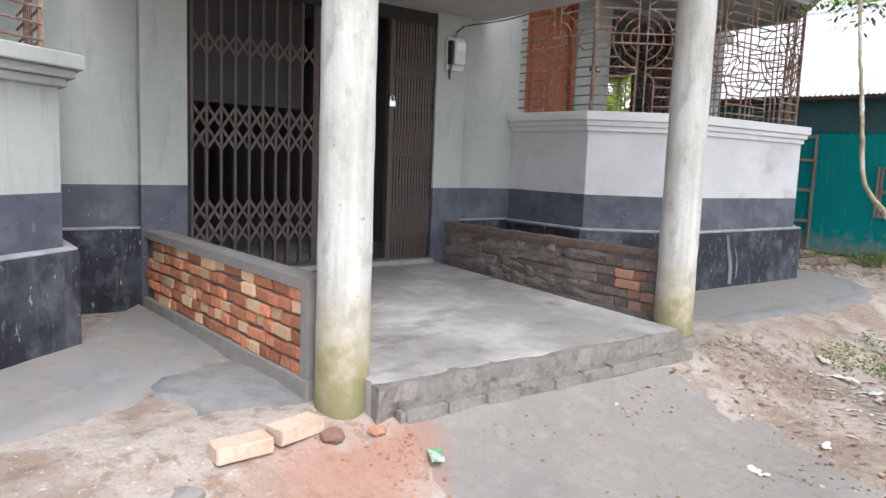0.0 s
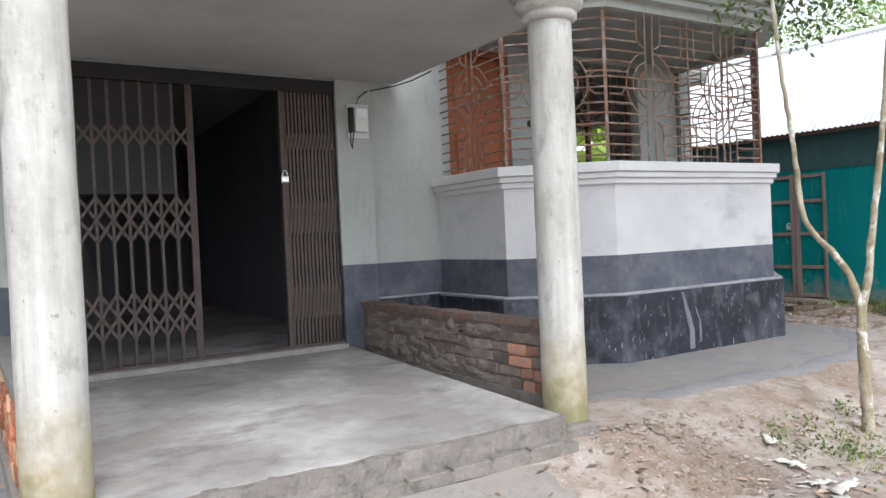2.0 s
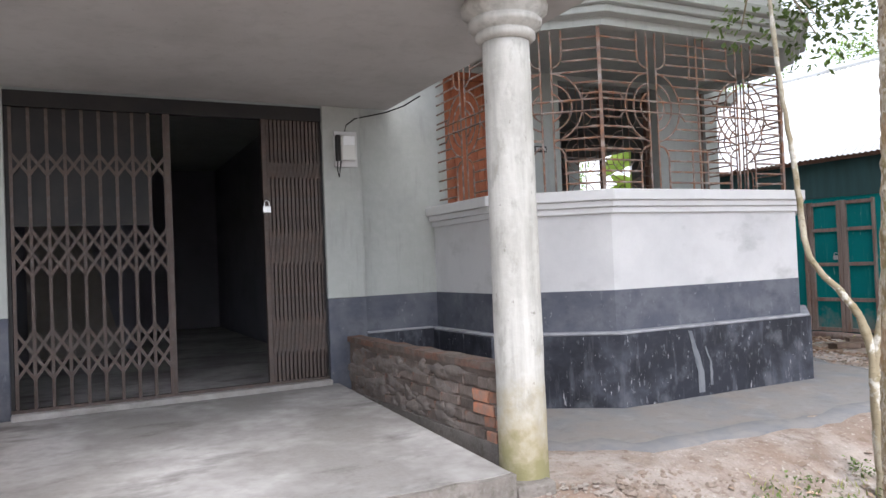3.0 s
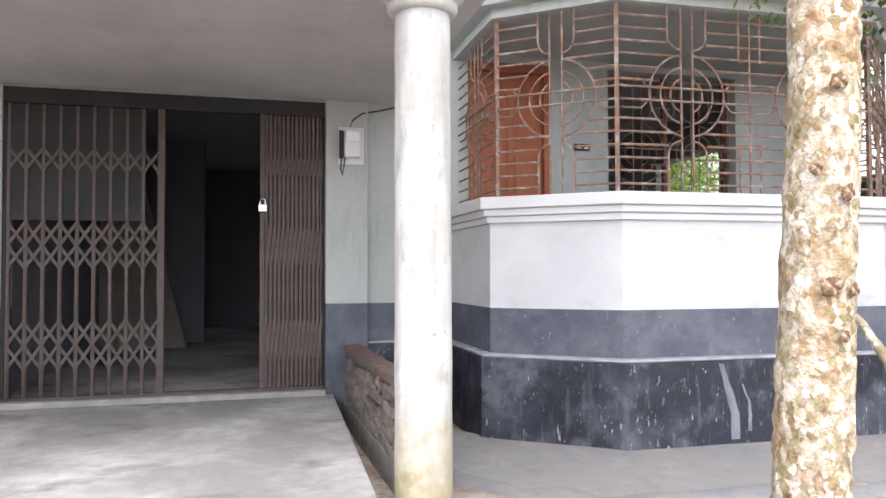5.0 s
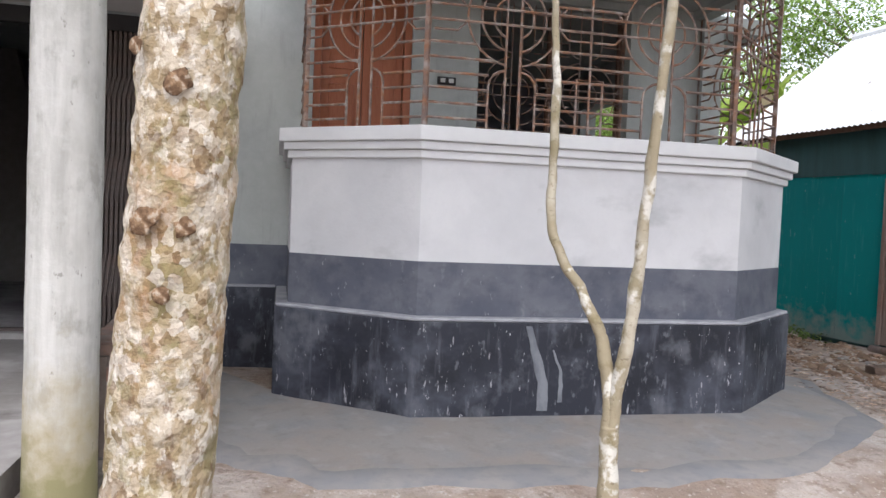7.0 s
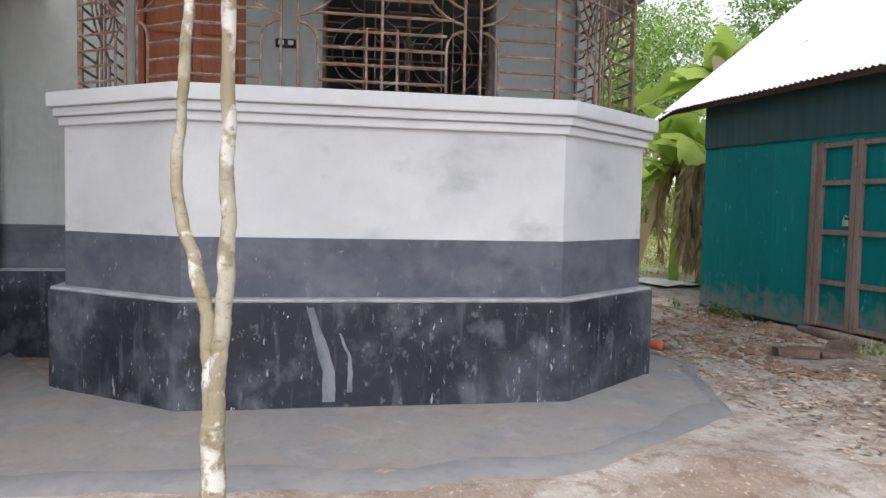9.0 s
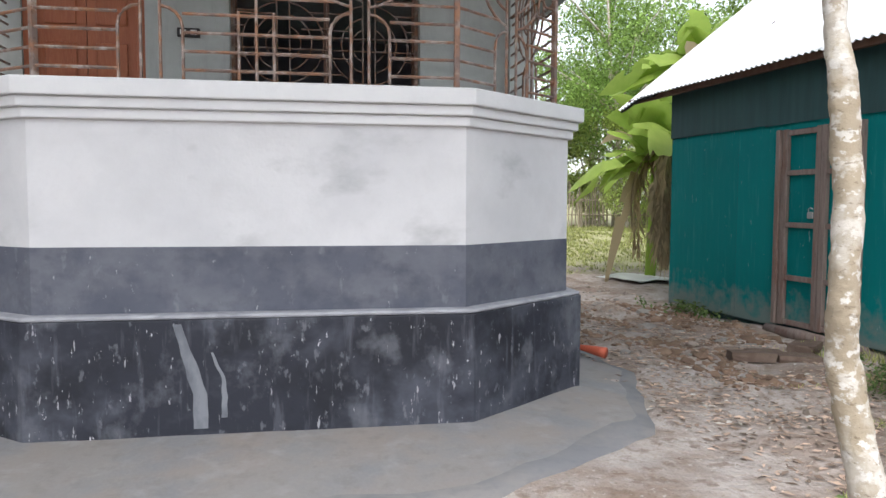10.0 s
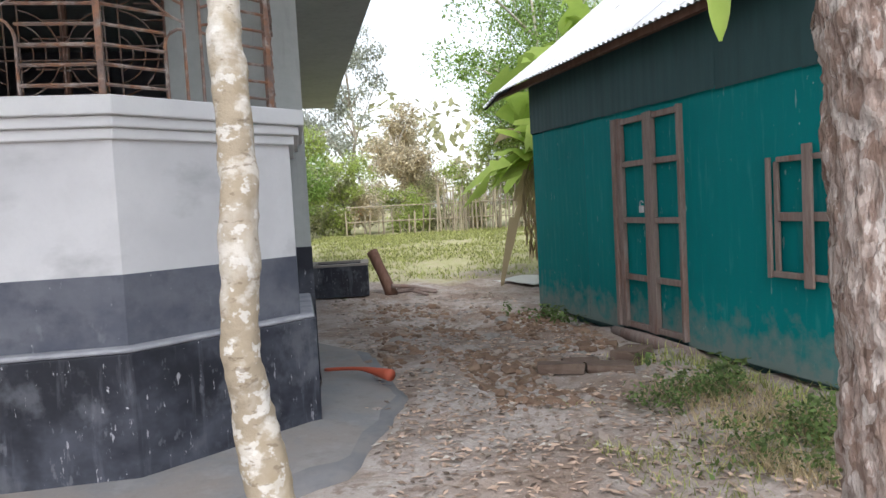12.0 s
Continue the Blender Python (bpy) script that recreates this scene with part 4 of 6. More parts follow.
def gate_leaf(name, label, x0, x1, count, bands):
    g = thing(name, label, "gate", pose(0, 0.03, 0), "gate leaves")
    xs = [x0 + (x1 - x0) * i / (count - 1) for i in range(count)]
    bm = bmesh.new()
    for y0, y1 in ((-0.02, -0.016), (0.016, 0.02)):
        box(bm, -0.011, 0.011, y0, y1, 0.262, 2.46)
    box(bm, -0.0115, -0.008, -0.016, 0.016, 0.262, 2.46)
    me = mesh_of("upright", bm, M_gate)
    for x in xs:
        u = new("upright", me)
        u.parent = g
        u.location.x = x
    for z0, z1 in bands:
        lattice(g, x0, x1, xs, z0, z1, -0.026)
    return g


BANDS = ((0.47, 0.645), (0.645, 0.82), (1.22, 1.39), (1.39, 1.56), (1.96, 2.12))
gl = gate_leaf("gate_leaf", "half-drawn collapsible iron gate with crossed lattice strips", -2.33, -1.28, 10, BANDS)
bm = bmesh.new()
box(bm, -1.275, -1.24, -0.025, 0.025, 0.262, 2.46)
part("end_post", bm, M_gate, gl)
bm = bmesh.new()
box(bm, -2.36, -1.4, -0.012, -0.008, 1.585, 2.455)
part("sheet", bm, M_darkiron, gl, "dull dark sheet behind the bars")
gr = gate_leaf("gate_leaf", "pushed-together collapsible iron gate leaf beside the jamb", -0.47, -0.03, 14, ((0.47, 0.82), (1.22, 1.56), (1.96, 2.12)))
bm = bmesh.new()
box(bm, -0.52, -0.485, -0.028, 0.028, 0.262, 2.46)
part("end_post", bm, M_gate, gr)
bm = bmesh.new()
box(bm, -0.485, -0.02, 0.03, 0.034, 0.27, 2.455)
part("sheet", bm, M_gate, gr)
fr = thing("gate_track", "dark iron head channel and bottom rail of the gate", "gate", pose(0, 0.03, 0))
bm = bmesh.new()
box(bm, -2.37, -0.004, -0.035, 0.035, 2.462, 2.578)
part("head_channel", bm, M_darkiron, fr)
bm = bmesh.new()
box(bm, -2.37, -0.004, -0.03, 0.03, 0.238, 0.26)
part("bottom_rail", bm, M_gate, fr)
for x in (-2.372, -0.03):
    bm = bmesh.new()
    box(bm, x, x + 0.026, -0.02, 0.024, 0.262, 2.46)
    part("side_angle", bm, M_darkiron, fr)
bm = bmesh.new()
prism(bm, [(-2.37, -0.07), (0.0, -0.07), (0.0, 0.2), (-2.37, 0.2)], 0.1, 0.237)
soften(structure("threshold", bm, M_concrete, "raised cement threshold under the gate", "threshold"), 0.01)

pl = thing("padlock", "shiny steel padlock hanging on the gate", "padlock", pose(-0.5, -0.015, 1.7))
bm = bmesh.new()
box(bm, -0.034, 0.034, -0.012, 0.012, -0.03, 0.03)
soften(part("body", bm, M_steel, pl), 0.008)
bm = bmesh.new()
tube(bm, [(-0.02, 0, 0.028), (-0.02, 0, 0.055), (-0.013, 0, 0.07), (0, 0, 0.076), (0.013, 0, 0.07), (0.02, 0, 0.055), (0.02, 0, 0.028)], 0.005, 8)
part("shackle", bm, M_steel, pl)

# electricity meter on its board
mt = thing("electric_meter", "pale electricity meter box on a white board", "meter", pose(0.205, -0.014, 2.23))
bm = bmesh.new()
box(bm, -0.105, 0.105, -0.02, 0.0, -0.16, 0.15)
soften(part("board", bm, M_sill, mt, "white wooden board"), 0.004)
bm = bmesh.new()
box(bm, -0.06, 0.075, -0.085, -0.02, -0.11, 0.11)
soften(part("case", bm, M_plastic, mt), 0.012)
bm = bmesh.new()
box(bm, -0.045, 0.06, -0.092, -0.086, 0.02, 0.1)
part("window", bm, surface("meter_window", (0.75, 0.76, 0.78), (), 0.15, bumps=None), mt, "bright glazed dial window")
bm = bmesh.new()
box(bm, -0.098, -0.065, -0.07, -0.02, -0.11, 0.11)
part("switch_block", bm, M_darkiron, mt)
bm = bmesh.new()
tube(bm, [(-0.08, -0.03, -0.11), (-0.085, -0.03, -0.2), (-0.07, -0.025, -0.25), (-0.06, -0.02, -0.19), (-0.05, -0.03, -0.11)], 0.005, 6)
part("wire_loop", bm, M_darkiron, mt)
cb = thing("cable", "thin black service cable from the slab to the meter", "cable", pose(0, 0, 0))
bm = bmesh.new()
tube(bm, [(0.2, -0.03, 2.38), (0.22, -0.025, 2.44), (0.3, -0.02, 2.5), (0.45, 0.045, 2.545), (0.62, 0.03, 2.585), (0.7, -0.2, 2.6), (0.72, -0.5, 2.62)], 0.006, 6)
part("wire", bm, M_darkiron, cb)


# ---------------------------------------------------------------- veranda grilles
def bar(parent, pts, r=0.007, name="bar", m=None):
    bm = bmesh.new()
    tube(bm, pts, r, 5)
    return part(name, bm, m or M_rust, parent)


def grille(p0, p1, motifs, label, posts=(True, True), r=0.0085, z0=SILL_Z, z1=3.03, zc=2.41, step=0.09, group="veranda grilles"):
    """A welded panel between two corners: rods, double rods and ringed motifs at the given shares of its width."""
    p0, p1 = Vector(p0), Vector(p1)
    d = p1 - p0
    w = d.length
    g = thing("window_grille", label, "grille", pose(p0.x, p0.y, 0, 0, 0, math.degrees(math.atan2(d.y, d.x))), group)
    cs = [w * m for m in motifs]
    R = min(0.29, w * 0.32)
    f, c = 0.15 if w > 0.9 else 0.13, 0.045
    for end, x in zip(posts, (0.012, w - 0.012)):
        if end:
            bm = bmesh.new()
            box(bm, x - 0.014, x + 0.014, -0.014, 0.014, z0, z1)
            part("post", bm, M_rust, g)
    for cx in cs:
        for s in (-1, 1):
            bar(g, [(cx + s * c, 0, z0), (cx + s * c, 0, z1)], r)
            bend = [(cx + s * (c + (f - c) * math.cos(a)), 0, zc - 0.42 + 0.1 * math.sin(a)) for a in (0, 0.4, 0.8, 1.2, 1.57)]
            bar(g, [(cx + s * f, 0, z0)] + bend, r, "arch")
            bar(g, [(x, y, 2 * zc - z) for x, y, z in [(cx + s * f, 0, 2 * zc - z1)] + bend], r, "arch")
        for k, rr in enumerate((R, R * 0.7, R * 0.43)):
            for s in (-1, 1):
                a0 = math.asin(min(1, c / rr))
                bar(g, [(cx + s * rr * math.sin(a0 + (math.pi - 2 * a0) * i / 14), 0.004 * k, zc + rr * math.cos(a0 + (math.pi - 2 * a0) * i / 14)) for i in range(15)], r * 0.9, "ring")
    for s in (-0.045, 0.045):
        bar(g, [(0.0, -0.008, zc + s), (w, -0.008, zc + s)], r)
    z = z0 + 0.07
    while z < z1 - 0.03:
        dz = abs(z - zc)
        if dz > 0.09:
            edges = [0.0]
            for cx in cs:
                e = f
                if dz < 0.32:
                    e = math.sqrt(max(0, R * R - dz * dz)) if dz < R * 0.93 else c
                edges += [cx - e, cx + e]
            edges.append(w)
            for a, b in zip(edges[::2], edges[1::2]):
                if b - a > 0.03:
                    bar(g, [(a, 0, z), (b, 0, z)], r)
        z += step
    for a, b in zip([0] + cs, cs + [w]):
        # short hooked rods that hold the outer ring
        for up in (-1, 1):
            if b in cs:
                bar(g, [(max(a, b - R - 0.2), 0.006, zc + up * 0.1), (b - R - 0.06, 0.006, zc + up * 0.1), (b - R - 0.01, 0.006, zc + up * 0.05)], r * 0.9, "hook")
            if a in cs:
                bar(g, [(min(b, a + R + 0.2), 0.006, zc + up * 0.1), (a + R + 0.06, 0.006, zc + up * 0.1), (a + R + 0.01, 0.006, zc + up * 0.05)], r * 0.9, "hook")
    if len(cs) > 1:
        mid = w / 2
        bar(g, [(mid, 0, z0), (mid, 0, z1)], r)
        for a, b in ((z0, z0 + 0.36), (z1, z1 - 0.36)):
            bar(g, [(mid - 0.085, 0, a), (mid - 0.085, 0, b), (mid + 0.085, 0, b), (mid + 0.085, 0, a)], r, "short_frame")
    return g


line = out(-0.075)
for (a, b), ms, posts in zip(zip(line, line[1:]), ((0.5,), (0.5,), (0.255, 0.75), (0.5,), (0.5,)), ((False, True),) * 5):
    grille(a, b, ms, "rusty welded iron grille with ringed motifs above the veranda sill", posts)
lm = [p for p in mirrored(line)][::-1]
for (a, b), ms in list(zip(zip(lm, lm[1:]), ((0.5,), (0.5,), (0.255, 0.75), (0.5,), (0.5,))))[2:]:
    grille(a, b, ms, "rusty welded iron grille above the other veranda sill", (True, False))


# window grille, shutters and doors of the wall behind
def wooden_door(x0, x1, z0, z1, label):
    d = thing("door_1", label, "door", pose(x0, WALL_Y + 0.05, 0), "veranda doors", "structure")
    w = x1 - x0
    bm = bmesh.new()
    for a, b in ((0, 0.06), (w - 0.06, w)):
        box(bm, a, b, -0.03, 0.1, z0, z1)
    box(bm, 0.06, w - 0.06, -0.03, 0.1, z1 - 0.07, z1)
    soften(part("door_frame", bm, M_orange, d), 0.004)
    for k in range(2):
        a, b = 0.062 + k * (w - 0.124) / 2, 0.058 + (k + 1) * (w - 0.124) / 2
        bm = bmesh.new()
        box(bm, a + 0.002, b, 0.02, 0.05, z0, z1 - 0.072)
        leaf = part("leaf", bm, M_orange, d)
        for q0, q1 in ((0.05, 0.32), (0.37, 0.66), (0.71, 0.96)):
            h = z1 - z0
            bm = bmesh.new()
            box(bm, a + 0.06, b - 0.06, 0.004, 0.021, z0 + h * q0, z0 + h * q1)
            soften(part("panel", bm, M_orange, leaf), 0.012)
    return d


wooden_door(DOOR[0], DOOR[1], DOOR[2], DOOR[3], "reddish varnished wooden panel door, closed, in the veranda")
m2 = mir(DOOR)
wooden_door(m2[0], m2[1], m2[2], m2[3], "reddish varnished wooden panel door of the other veranda")


def window_inner(h, label):
    g = grille((h[0], WALL_Y + 0.12), (h[1], WALL_Y + 0.12), (0.27, 0.73), label, (True, True), 0.006, h[2], h[3], 2.3, 0.11, "inner window grilles")
    for x in (h[0] + 0.02, (h[0] + h[1]) / 2, h[1] - 0.02):
        bm = bmesh.new()
        box(bm, x - 0.02 - h[0], x + 0.02 - h[0], 0.02, 0.07, h[2], h[3])
        part("timber_post", bm, M_shutter, g)
    return g


window_inner(WINDOW, "dark iron grille in the unglazed veranda window")
window_inner(mir(WINDOW), "dark iron grille in the other veranda window")
sw = thing("switch_board", "small switch board screwed to the wall", "switch", pose(2.31, WALL_Y, 2.31))
bm = bmesh.new()
box(bm, -0.075, 0.075, -0.03, 0, -0.03, 0.03)
soften(part("plate", bm, M_darkiron, sw), 0.004)
for k in (-0.035, 0.035):
    bm = bmesh.new()
    box(bm, k - 0.02, k + 0.02, -0.038, -0.03, -0.016, 0.016)
    part("switch", bm, M_plastic, sw, "pale switch button")


# ---------------------------------------------------------------- tin shed
SHED = pose(7.372, 2.737, 0, 0, 0, -84.88)
LEN, DEEP, WALL_H = 6.4, 4.2, 2.62


def corrugated(bm, place, width, height, pitch=0.076, amp=0.006, per=4, thick=0.0):
    """A ribbed sheet; place(u, v, lift) gives the point."""
    n = max(2, int(round(width / pitch * per)))
    cols = []
    for i in range(n + 1):
        u = width * i / n
        l = amp * math.cos(2 * math.pi * u / pitch)
        cols.append((bm.verts.new(place(u, 0, l)), bm.verts.new(place(u, height, l))))
    for (a, b), (c, d) in zip(cols, cols[1:]):
        bm.faces.new((a, c, d, b))


def tin_shed():
    s = thing("shed", "green painted tin shed with a pale corrugated roof", "shed", SHED)
    # added filler; its dark colour gives the gap under the sheets its shade
    bm = bmesh.new()
    box(bm, 0.02, LEN - 0.02, 0.07, DEEP, -0.25, 2.5)
    part("core", bm, M_upper, s, "dark filler box behind the sheets")
    # front sheets, cut round the door and the window
    holes_ = ((1.815, 2.77, -1, 1.83), (3.72, 4.212, 0.605, 1.325))
    k = 0
    cuts = [0.0, 0.6, 1.2, 1.815, 2.77, 3.72, 4.212, 4.95, 5.7, LEN]
    for a, b in zip(cuts, cuts[1:]):
        spans = [(-0.035, 1.9)]
        for h in holes_:
            if h[0] <= a and b <= h[1]:
                spans = [q for q in ((-0.035, h[2]), (h[3], 1.9)) if q[1] - q[0] > 0.02]
        for z0, z1 in spans:
            bm = bmesh.new()
            corrugated(bm, lambda p, q, l, a=a, z0=z0: (a + p, -0.0015 * (k % 2) - l * 0.5, z0 + q), b - a, z1 - z0, 0.1, 0.0016)
            part("tin_sheet", bm, M_green, s)
            k += 1
    bm = bmesh.new()
    corrugated(bm, lambda p, q, l: (-0.004 + l * 0.5, p, -0.07 + q), DEEP, 1.97, 0.1, 0.0016)
    part("tin_sheet", bm, M_green, s)
    for a in range(8):
        bm = bmesh.new()
        w = LEN / 8
        corrugated(bm, lambda p, q, l, a=a, w=w: (a * w + p, -0.022 - 0.004 * (a % 2) - l * 0.5, 1.905 - 0.009 * a + q), w, WALL_H - 1.9, 0.1, 0.0016)
        part("upper_sheet", bm, M_upper, s, "weathered upper tin with the eave's shade in its colour")
    # gable end
    bm = bmesh.new()
    vs = [bm.verts.new(p) for p in ((-0.012, 0, 1.9), (-0.012, DEEP, 1.9), (-0.012, DEEP, 2.55), (-0.012, DEEP / 2, 4.0), (-0.012, 0, 2.55))]
    bm.faces.new(vs)
    part("gable_sheet", bm, M_upper, s)
    # door: two narrow leaves, timber grids over green sheet, between jambs
    bm = bmesh.new()
    corrugated(bm, lambda p, q, l: (1.815 + p, 0.02 - l * 0.5, q), 0.955, 1.83, 0.1, 0.0016)
    door = part("door", bm, M_green, s, "green tin door with a grey timber frame")
    for name, x0, x1, y in (("jamb", 1.790, 1.840, -0.05), ("stile", 1.850, 1.918, -0.03), ("stile", 2.268, 2.329, -0.03), ("stile", 2.339, 2.398, -0.036), ("jamb", 2.752, 2.785, -0.045)):
        bm = bmesh.new()
        box(bm, x0, x1, y, 0.012, 0.0, 1.835)
        bmesh.ops.subdivide_edges(bm, edges=[e for e in bm.edges if abs(e.verts[0].co.z - e.verts[1].co.z) > 1], cuts=8)
        for v in bm.verts:
            v.co.x += 0.004 * noise.noise((v.co.x * 3, x0 * 7, v.co.z * 2.3))
        soften(part(name, bm, M_wood, door), 0.004)
    for z in (0.03, 0.45, 0.945, 1.43, 1.8):
        for x0, x1 in ((1.918, 2.268), (2.398, 2.752)):
            bm = bmesh.new()
            box(bm, x0, x1, -0.024, 0.01, z - 0.024, z + 0.024)
            soften(part("rail", bm, M_wood, door), 0.003)
    bm = bmesh.new()
    tube(bm, [(1.74, -0.045, -0.065), (2.24, -0.06, -0.055), (2.9, -0.05, -0.07)], [0.05, 0.056, 0.05], 9, True, 0.08, 3)
    part("door_sill", bm, M_wood, s, "grey timber door sill", True)
    bm = bmesh.new()
    box(bm, 2.21, 2.27, -0.05, -0.03, 1.01, 1.07)
    soften(part("lock", bm, M_steel, door, "small steel padlock"), 0.006)
    bm = bmesh.new()
    tube(bm, [(2.22, -0.042, 1.068), (2.222, -0.042, 1.1), (2.24, -0.042, 1.11), (2.27, -0.042, 1.095)], 0.005, 6)
    part("hasp", bm, M_steel, door)
    # window
    bm = bmesh.new()
    corrugated(bm, lambda p, q, l: (3.72 + p, 0.03 - l * 0.5, 0.605 + q), 0.492, 0.72, 0.1, 0.0016)
    win = part("window", bm, M_green, s, "shuttered tin window with a timber frame")
    for x0, x1, z0, z1, y in ((3.690, 3.724, 0.580, 1.350, -0.045), (3.734, 3.769, 0.610, 1.320, -0.02), (4.194, 4.241, 0.580, 1.360, -0.04), (3.769, 4.194, 1.315, 1.350, -0.03), (3.724, 4.194, 0.585, 0.625, -0.034), (3.769, 4.194, 0.945, 1.000, -0.026), (4.010, 4.079, 0.540, 1.410, -0.058)):
        bm = bmesh.new()
        box(bm, x0, x1, y, y + 0.022, z0, z1)
        soften(part("window_frame", bm, M_wood, win), 0.004)
    # roof: corrugated sheets on both slopes
    u0, u1 = -0.75, LEN + 0.3
    w = (u1 - u0) / 9
    for slope in (0, 1):
        for k in range(9):
            bm = bmesh.new()
            lo, hi = Vector((0, -0.3, 2.42)), Vector((0, 2.1, 4.18))
            if slope:
                lo = Vector((0, 4.5, 2.42))
            d = hi - lo
            n = Vector((0, -d.z, d.y)).normalized() * (1 if not slope else -1)

            def place(p, q, l, lo=lo, d=d, n=n, k=k):
                c = lo + d * q + n * (l + 0.004 * (k % 2))
                # the far end sags a little
                return (u0 + k * w + p - 0.01, c.y, c.z - 0.1 * (1 - q) * smoothstep(-0.2, -0.75, u0 + k * w + p))
            corrugated(bm, place, w + 0.02, 1.0, 0.076, 0.011, 6)
            sheet = part("roof_sheet", bm, M_roof, s, "pale zinc corrugated sheet")
            sheet.modifiers.new("thick", 'SOLIDIFY').thickness = 0.003
    # extra sheet added only to darken the underside of the overhang
    bm = bmesh.new()
    lo, hi = Vector((0, -0.29, 2.4)), Vector((0, 2.09, 4.15))
    rows = []
    for i in range(9):
        x = u0 + 0.015 + (0.0 - u0) * i / 8
        rows.append([bm.verts.new((x, lo.lerp(hi, q / 6).y, lo.lerp(hi, q / 6).z - 0.1 * (1 - q / 6) * smoothstep(-0.2, -0.75, x))) for q in range(7)])
    for q, w_ in zip(rows, rows[1:]):
        for k in range(6):
            bm.faces.new((q[k], q[k + 1], w_[k + 1], w_[k]))
    lining = part("added_underlay", bm, M_darkiron, s, "dark sheet added under the roof's overhanging end")
    lining.modifiers.new("thick", 'SOLIDIFY').thickness = 0.02
    for y, z in ((-0.2, 2.455), (0.9, 3.22), (2.1, 4.11)):
        bm = bmesh.new()
        box(bm, u0 + 0.1, u1 - 0.1, y - 0.025, y + 0.025, z - 0.08, z - 0.02)
        part("purlin", bm, M_shutter, s)
    bm = bmesh.new()
    tube(bm, [(u0, 2.1, 4.19), (u1, 2.1, 4.19)], 0.07, 8)
    part("ridge_cap", bm, M_roof, s)
    return s


tin_shed()


# ---------------------------------------------------------------- plants
def leaves_mesh(name, centers, count, size, material, seed, spread, flat=0.8, droop=0.4):
    """Many small folded leaves scattered round the given centres, as one mesh."""
    rng = np.random.RandomState(seed)
    c = np.array(centers, float)
    pick = rng.randint(0, len(c), count)
    off = rng.normal(0, 1, (count, 3))
    off /= np.maximum(1e-6, np.linalg.norm(off, axis=1))[:, None]
    off *= (rng.uniform(0.25, 1, count) ** 0.6)[:, None] * spread * rng.uniform(0.7, 1.15, len(c))[pick][:, None]
    off[:, 2] *= flat
    p = c[pick] + off
    a = rng.uniform(0, 2 * np.pi, count)
    s = size * rng.uniform(0.6, 1.4, count)
    tilt = rng.uniform(-1.0, 0.5, count) - droop * 0.5
    d = np.stack([np.cos(a) * np.cos(tilt), np.sin(a) * np.cos(tilt), np.sin(tilt)], 1)
    side = np.stack([-np.sin(a), np.cos(a), rng.uniform(-0.6, 0.6, count)], 1)
    side /= np.linalg.norm(side, axis=1)[:, None]
    v = np.stack([p, p + d * (s * 0.5)[:, None] + side * (s * 0.28)[:, None], p + d * s[:, None], p + d * (s * 0.5)[:, None] - side * (s * 0.28)[:, None]], 1).reshape(-1, 3)
    me = bpy.data.meshes.new(name)
    me.from_pydata(v.tolist(), [], [(4 * i, 4 * i + 1, 4 * i + 2, 4 * i + 3) for i in range(count)])
    me.materials.append(material)
    return me


def sub(name, me, parent, label=""):
    ob = new(name, me)
    ob.parent = parent
    if label:
        tagged(ob, label)
    return ob


def tree(name, label, x, y, h, crown_r, seed, leaf=0.13, count=3500, material=None, low=0.35, trunk_r=0.12, z=None):
    rnd = random.Random(seed)
    zb = ground_z(x, y) if z is None else z
    t = thing(name, label, "tree", pose(x, y, zb - 0.05), "background trees")
    bm = bmesh.new()
    pts = [Vector((rnd.uniform(-0.1, 0.1) * k, rnd.uniform(-0.1, 0.1) * k, h * 0.75 * k / 6)) for k in range(7)]
    tube(bm, pts, [trunk_r * (1 - 0.12 * k) for k in range(7)], 8, rough=0.08, seed=seed)
    centers = []
    for k in range(14):
        a = rnd.uniform(0, 6.28)
        z0 = h * rnd.uniform(low * 0.8, 0.72)
        b = pts[min(6, int(z0 / (h * 0.75) * 6))]
        rr = crown_r * rnd.uniform(0.5, 1.0)
        e = Vector((b.x + math.cos(a) * rr, b.y + math.sin(a) * rr, z0 + h * rnd.uniform(0.05, 0.25)))
        tube(bm, [b, b.lerp(e, 0.5) + Vector((0, 0, 0.1)), e], [trunk_r * 0.4, trunk_r * 0.25, trunk_r * 0.1], 5)
        for _ in range(4):
            f = rnd.uniform(0.4, 1.1)
            centers.append(b.lerp(e, f) + Vector((rnd.uniform(-1, 1), rnd.uniform(-1, 1), rnd.uniform(-0.5, 0.8))) * crown_r * 0.3)
    part("trunk", bm, M_thin, t, "", True)
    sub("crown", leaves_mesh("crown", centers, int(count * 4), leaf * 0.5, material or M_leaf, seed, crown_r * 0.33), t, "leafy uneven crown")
    return t


def bent(points, k=5):
    """A smooth line through the points."""
    pts = [Vector(p) for p in points]
    res = []
    for i in range(len(pts) - 1):
        p0, p1, p2, p3 = pts[max(i - 1, 0)], pts[i], pts[i + 1], pts[min(i + 2, len(pts) - 1)]
        for j in range(k):
            t = j / k
            res.append(0.5 * ((2 * p1) + (p2 - p0) * t + (2 * p0 - 5 * p1 + 4 * p2 - p3) * t * t + (3 * p1 - p0 - 3 * p2 + p3) * t ** 3))
    return res + [pts[-1]]


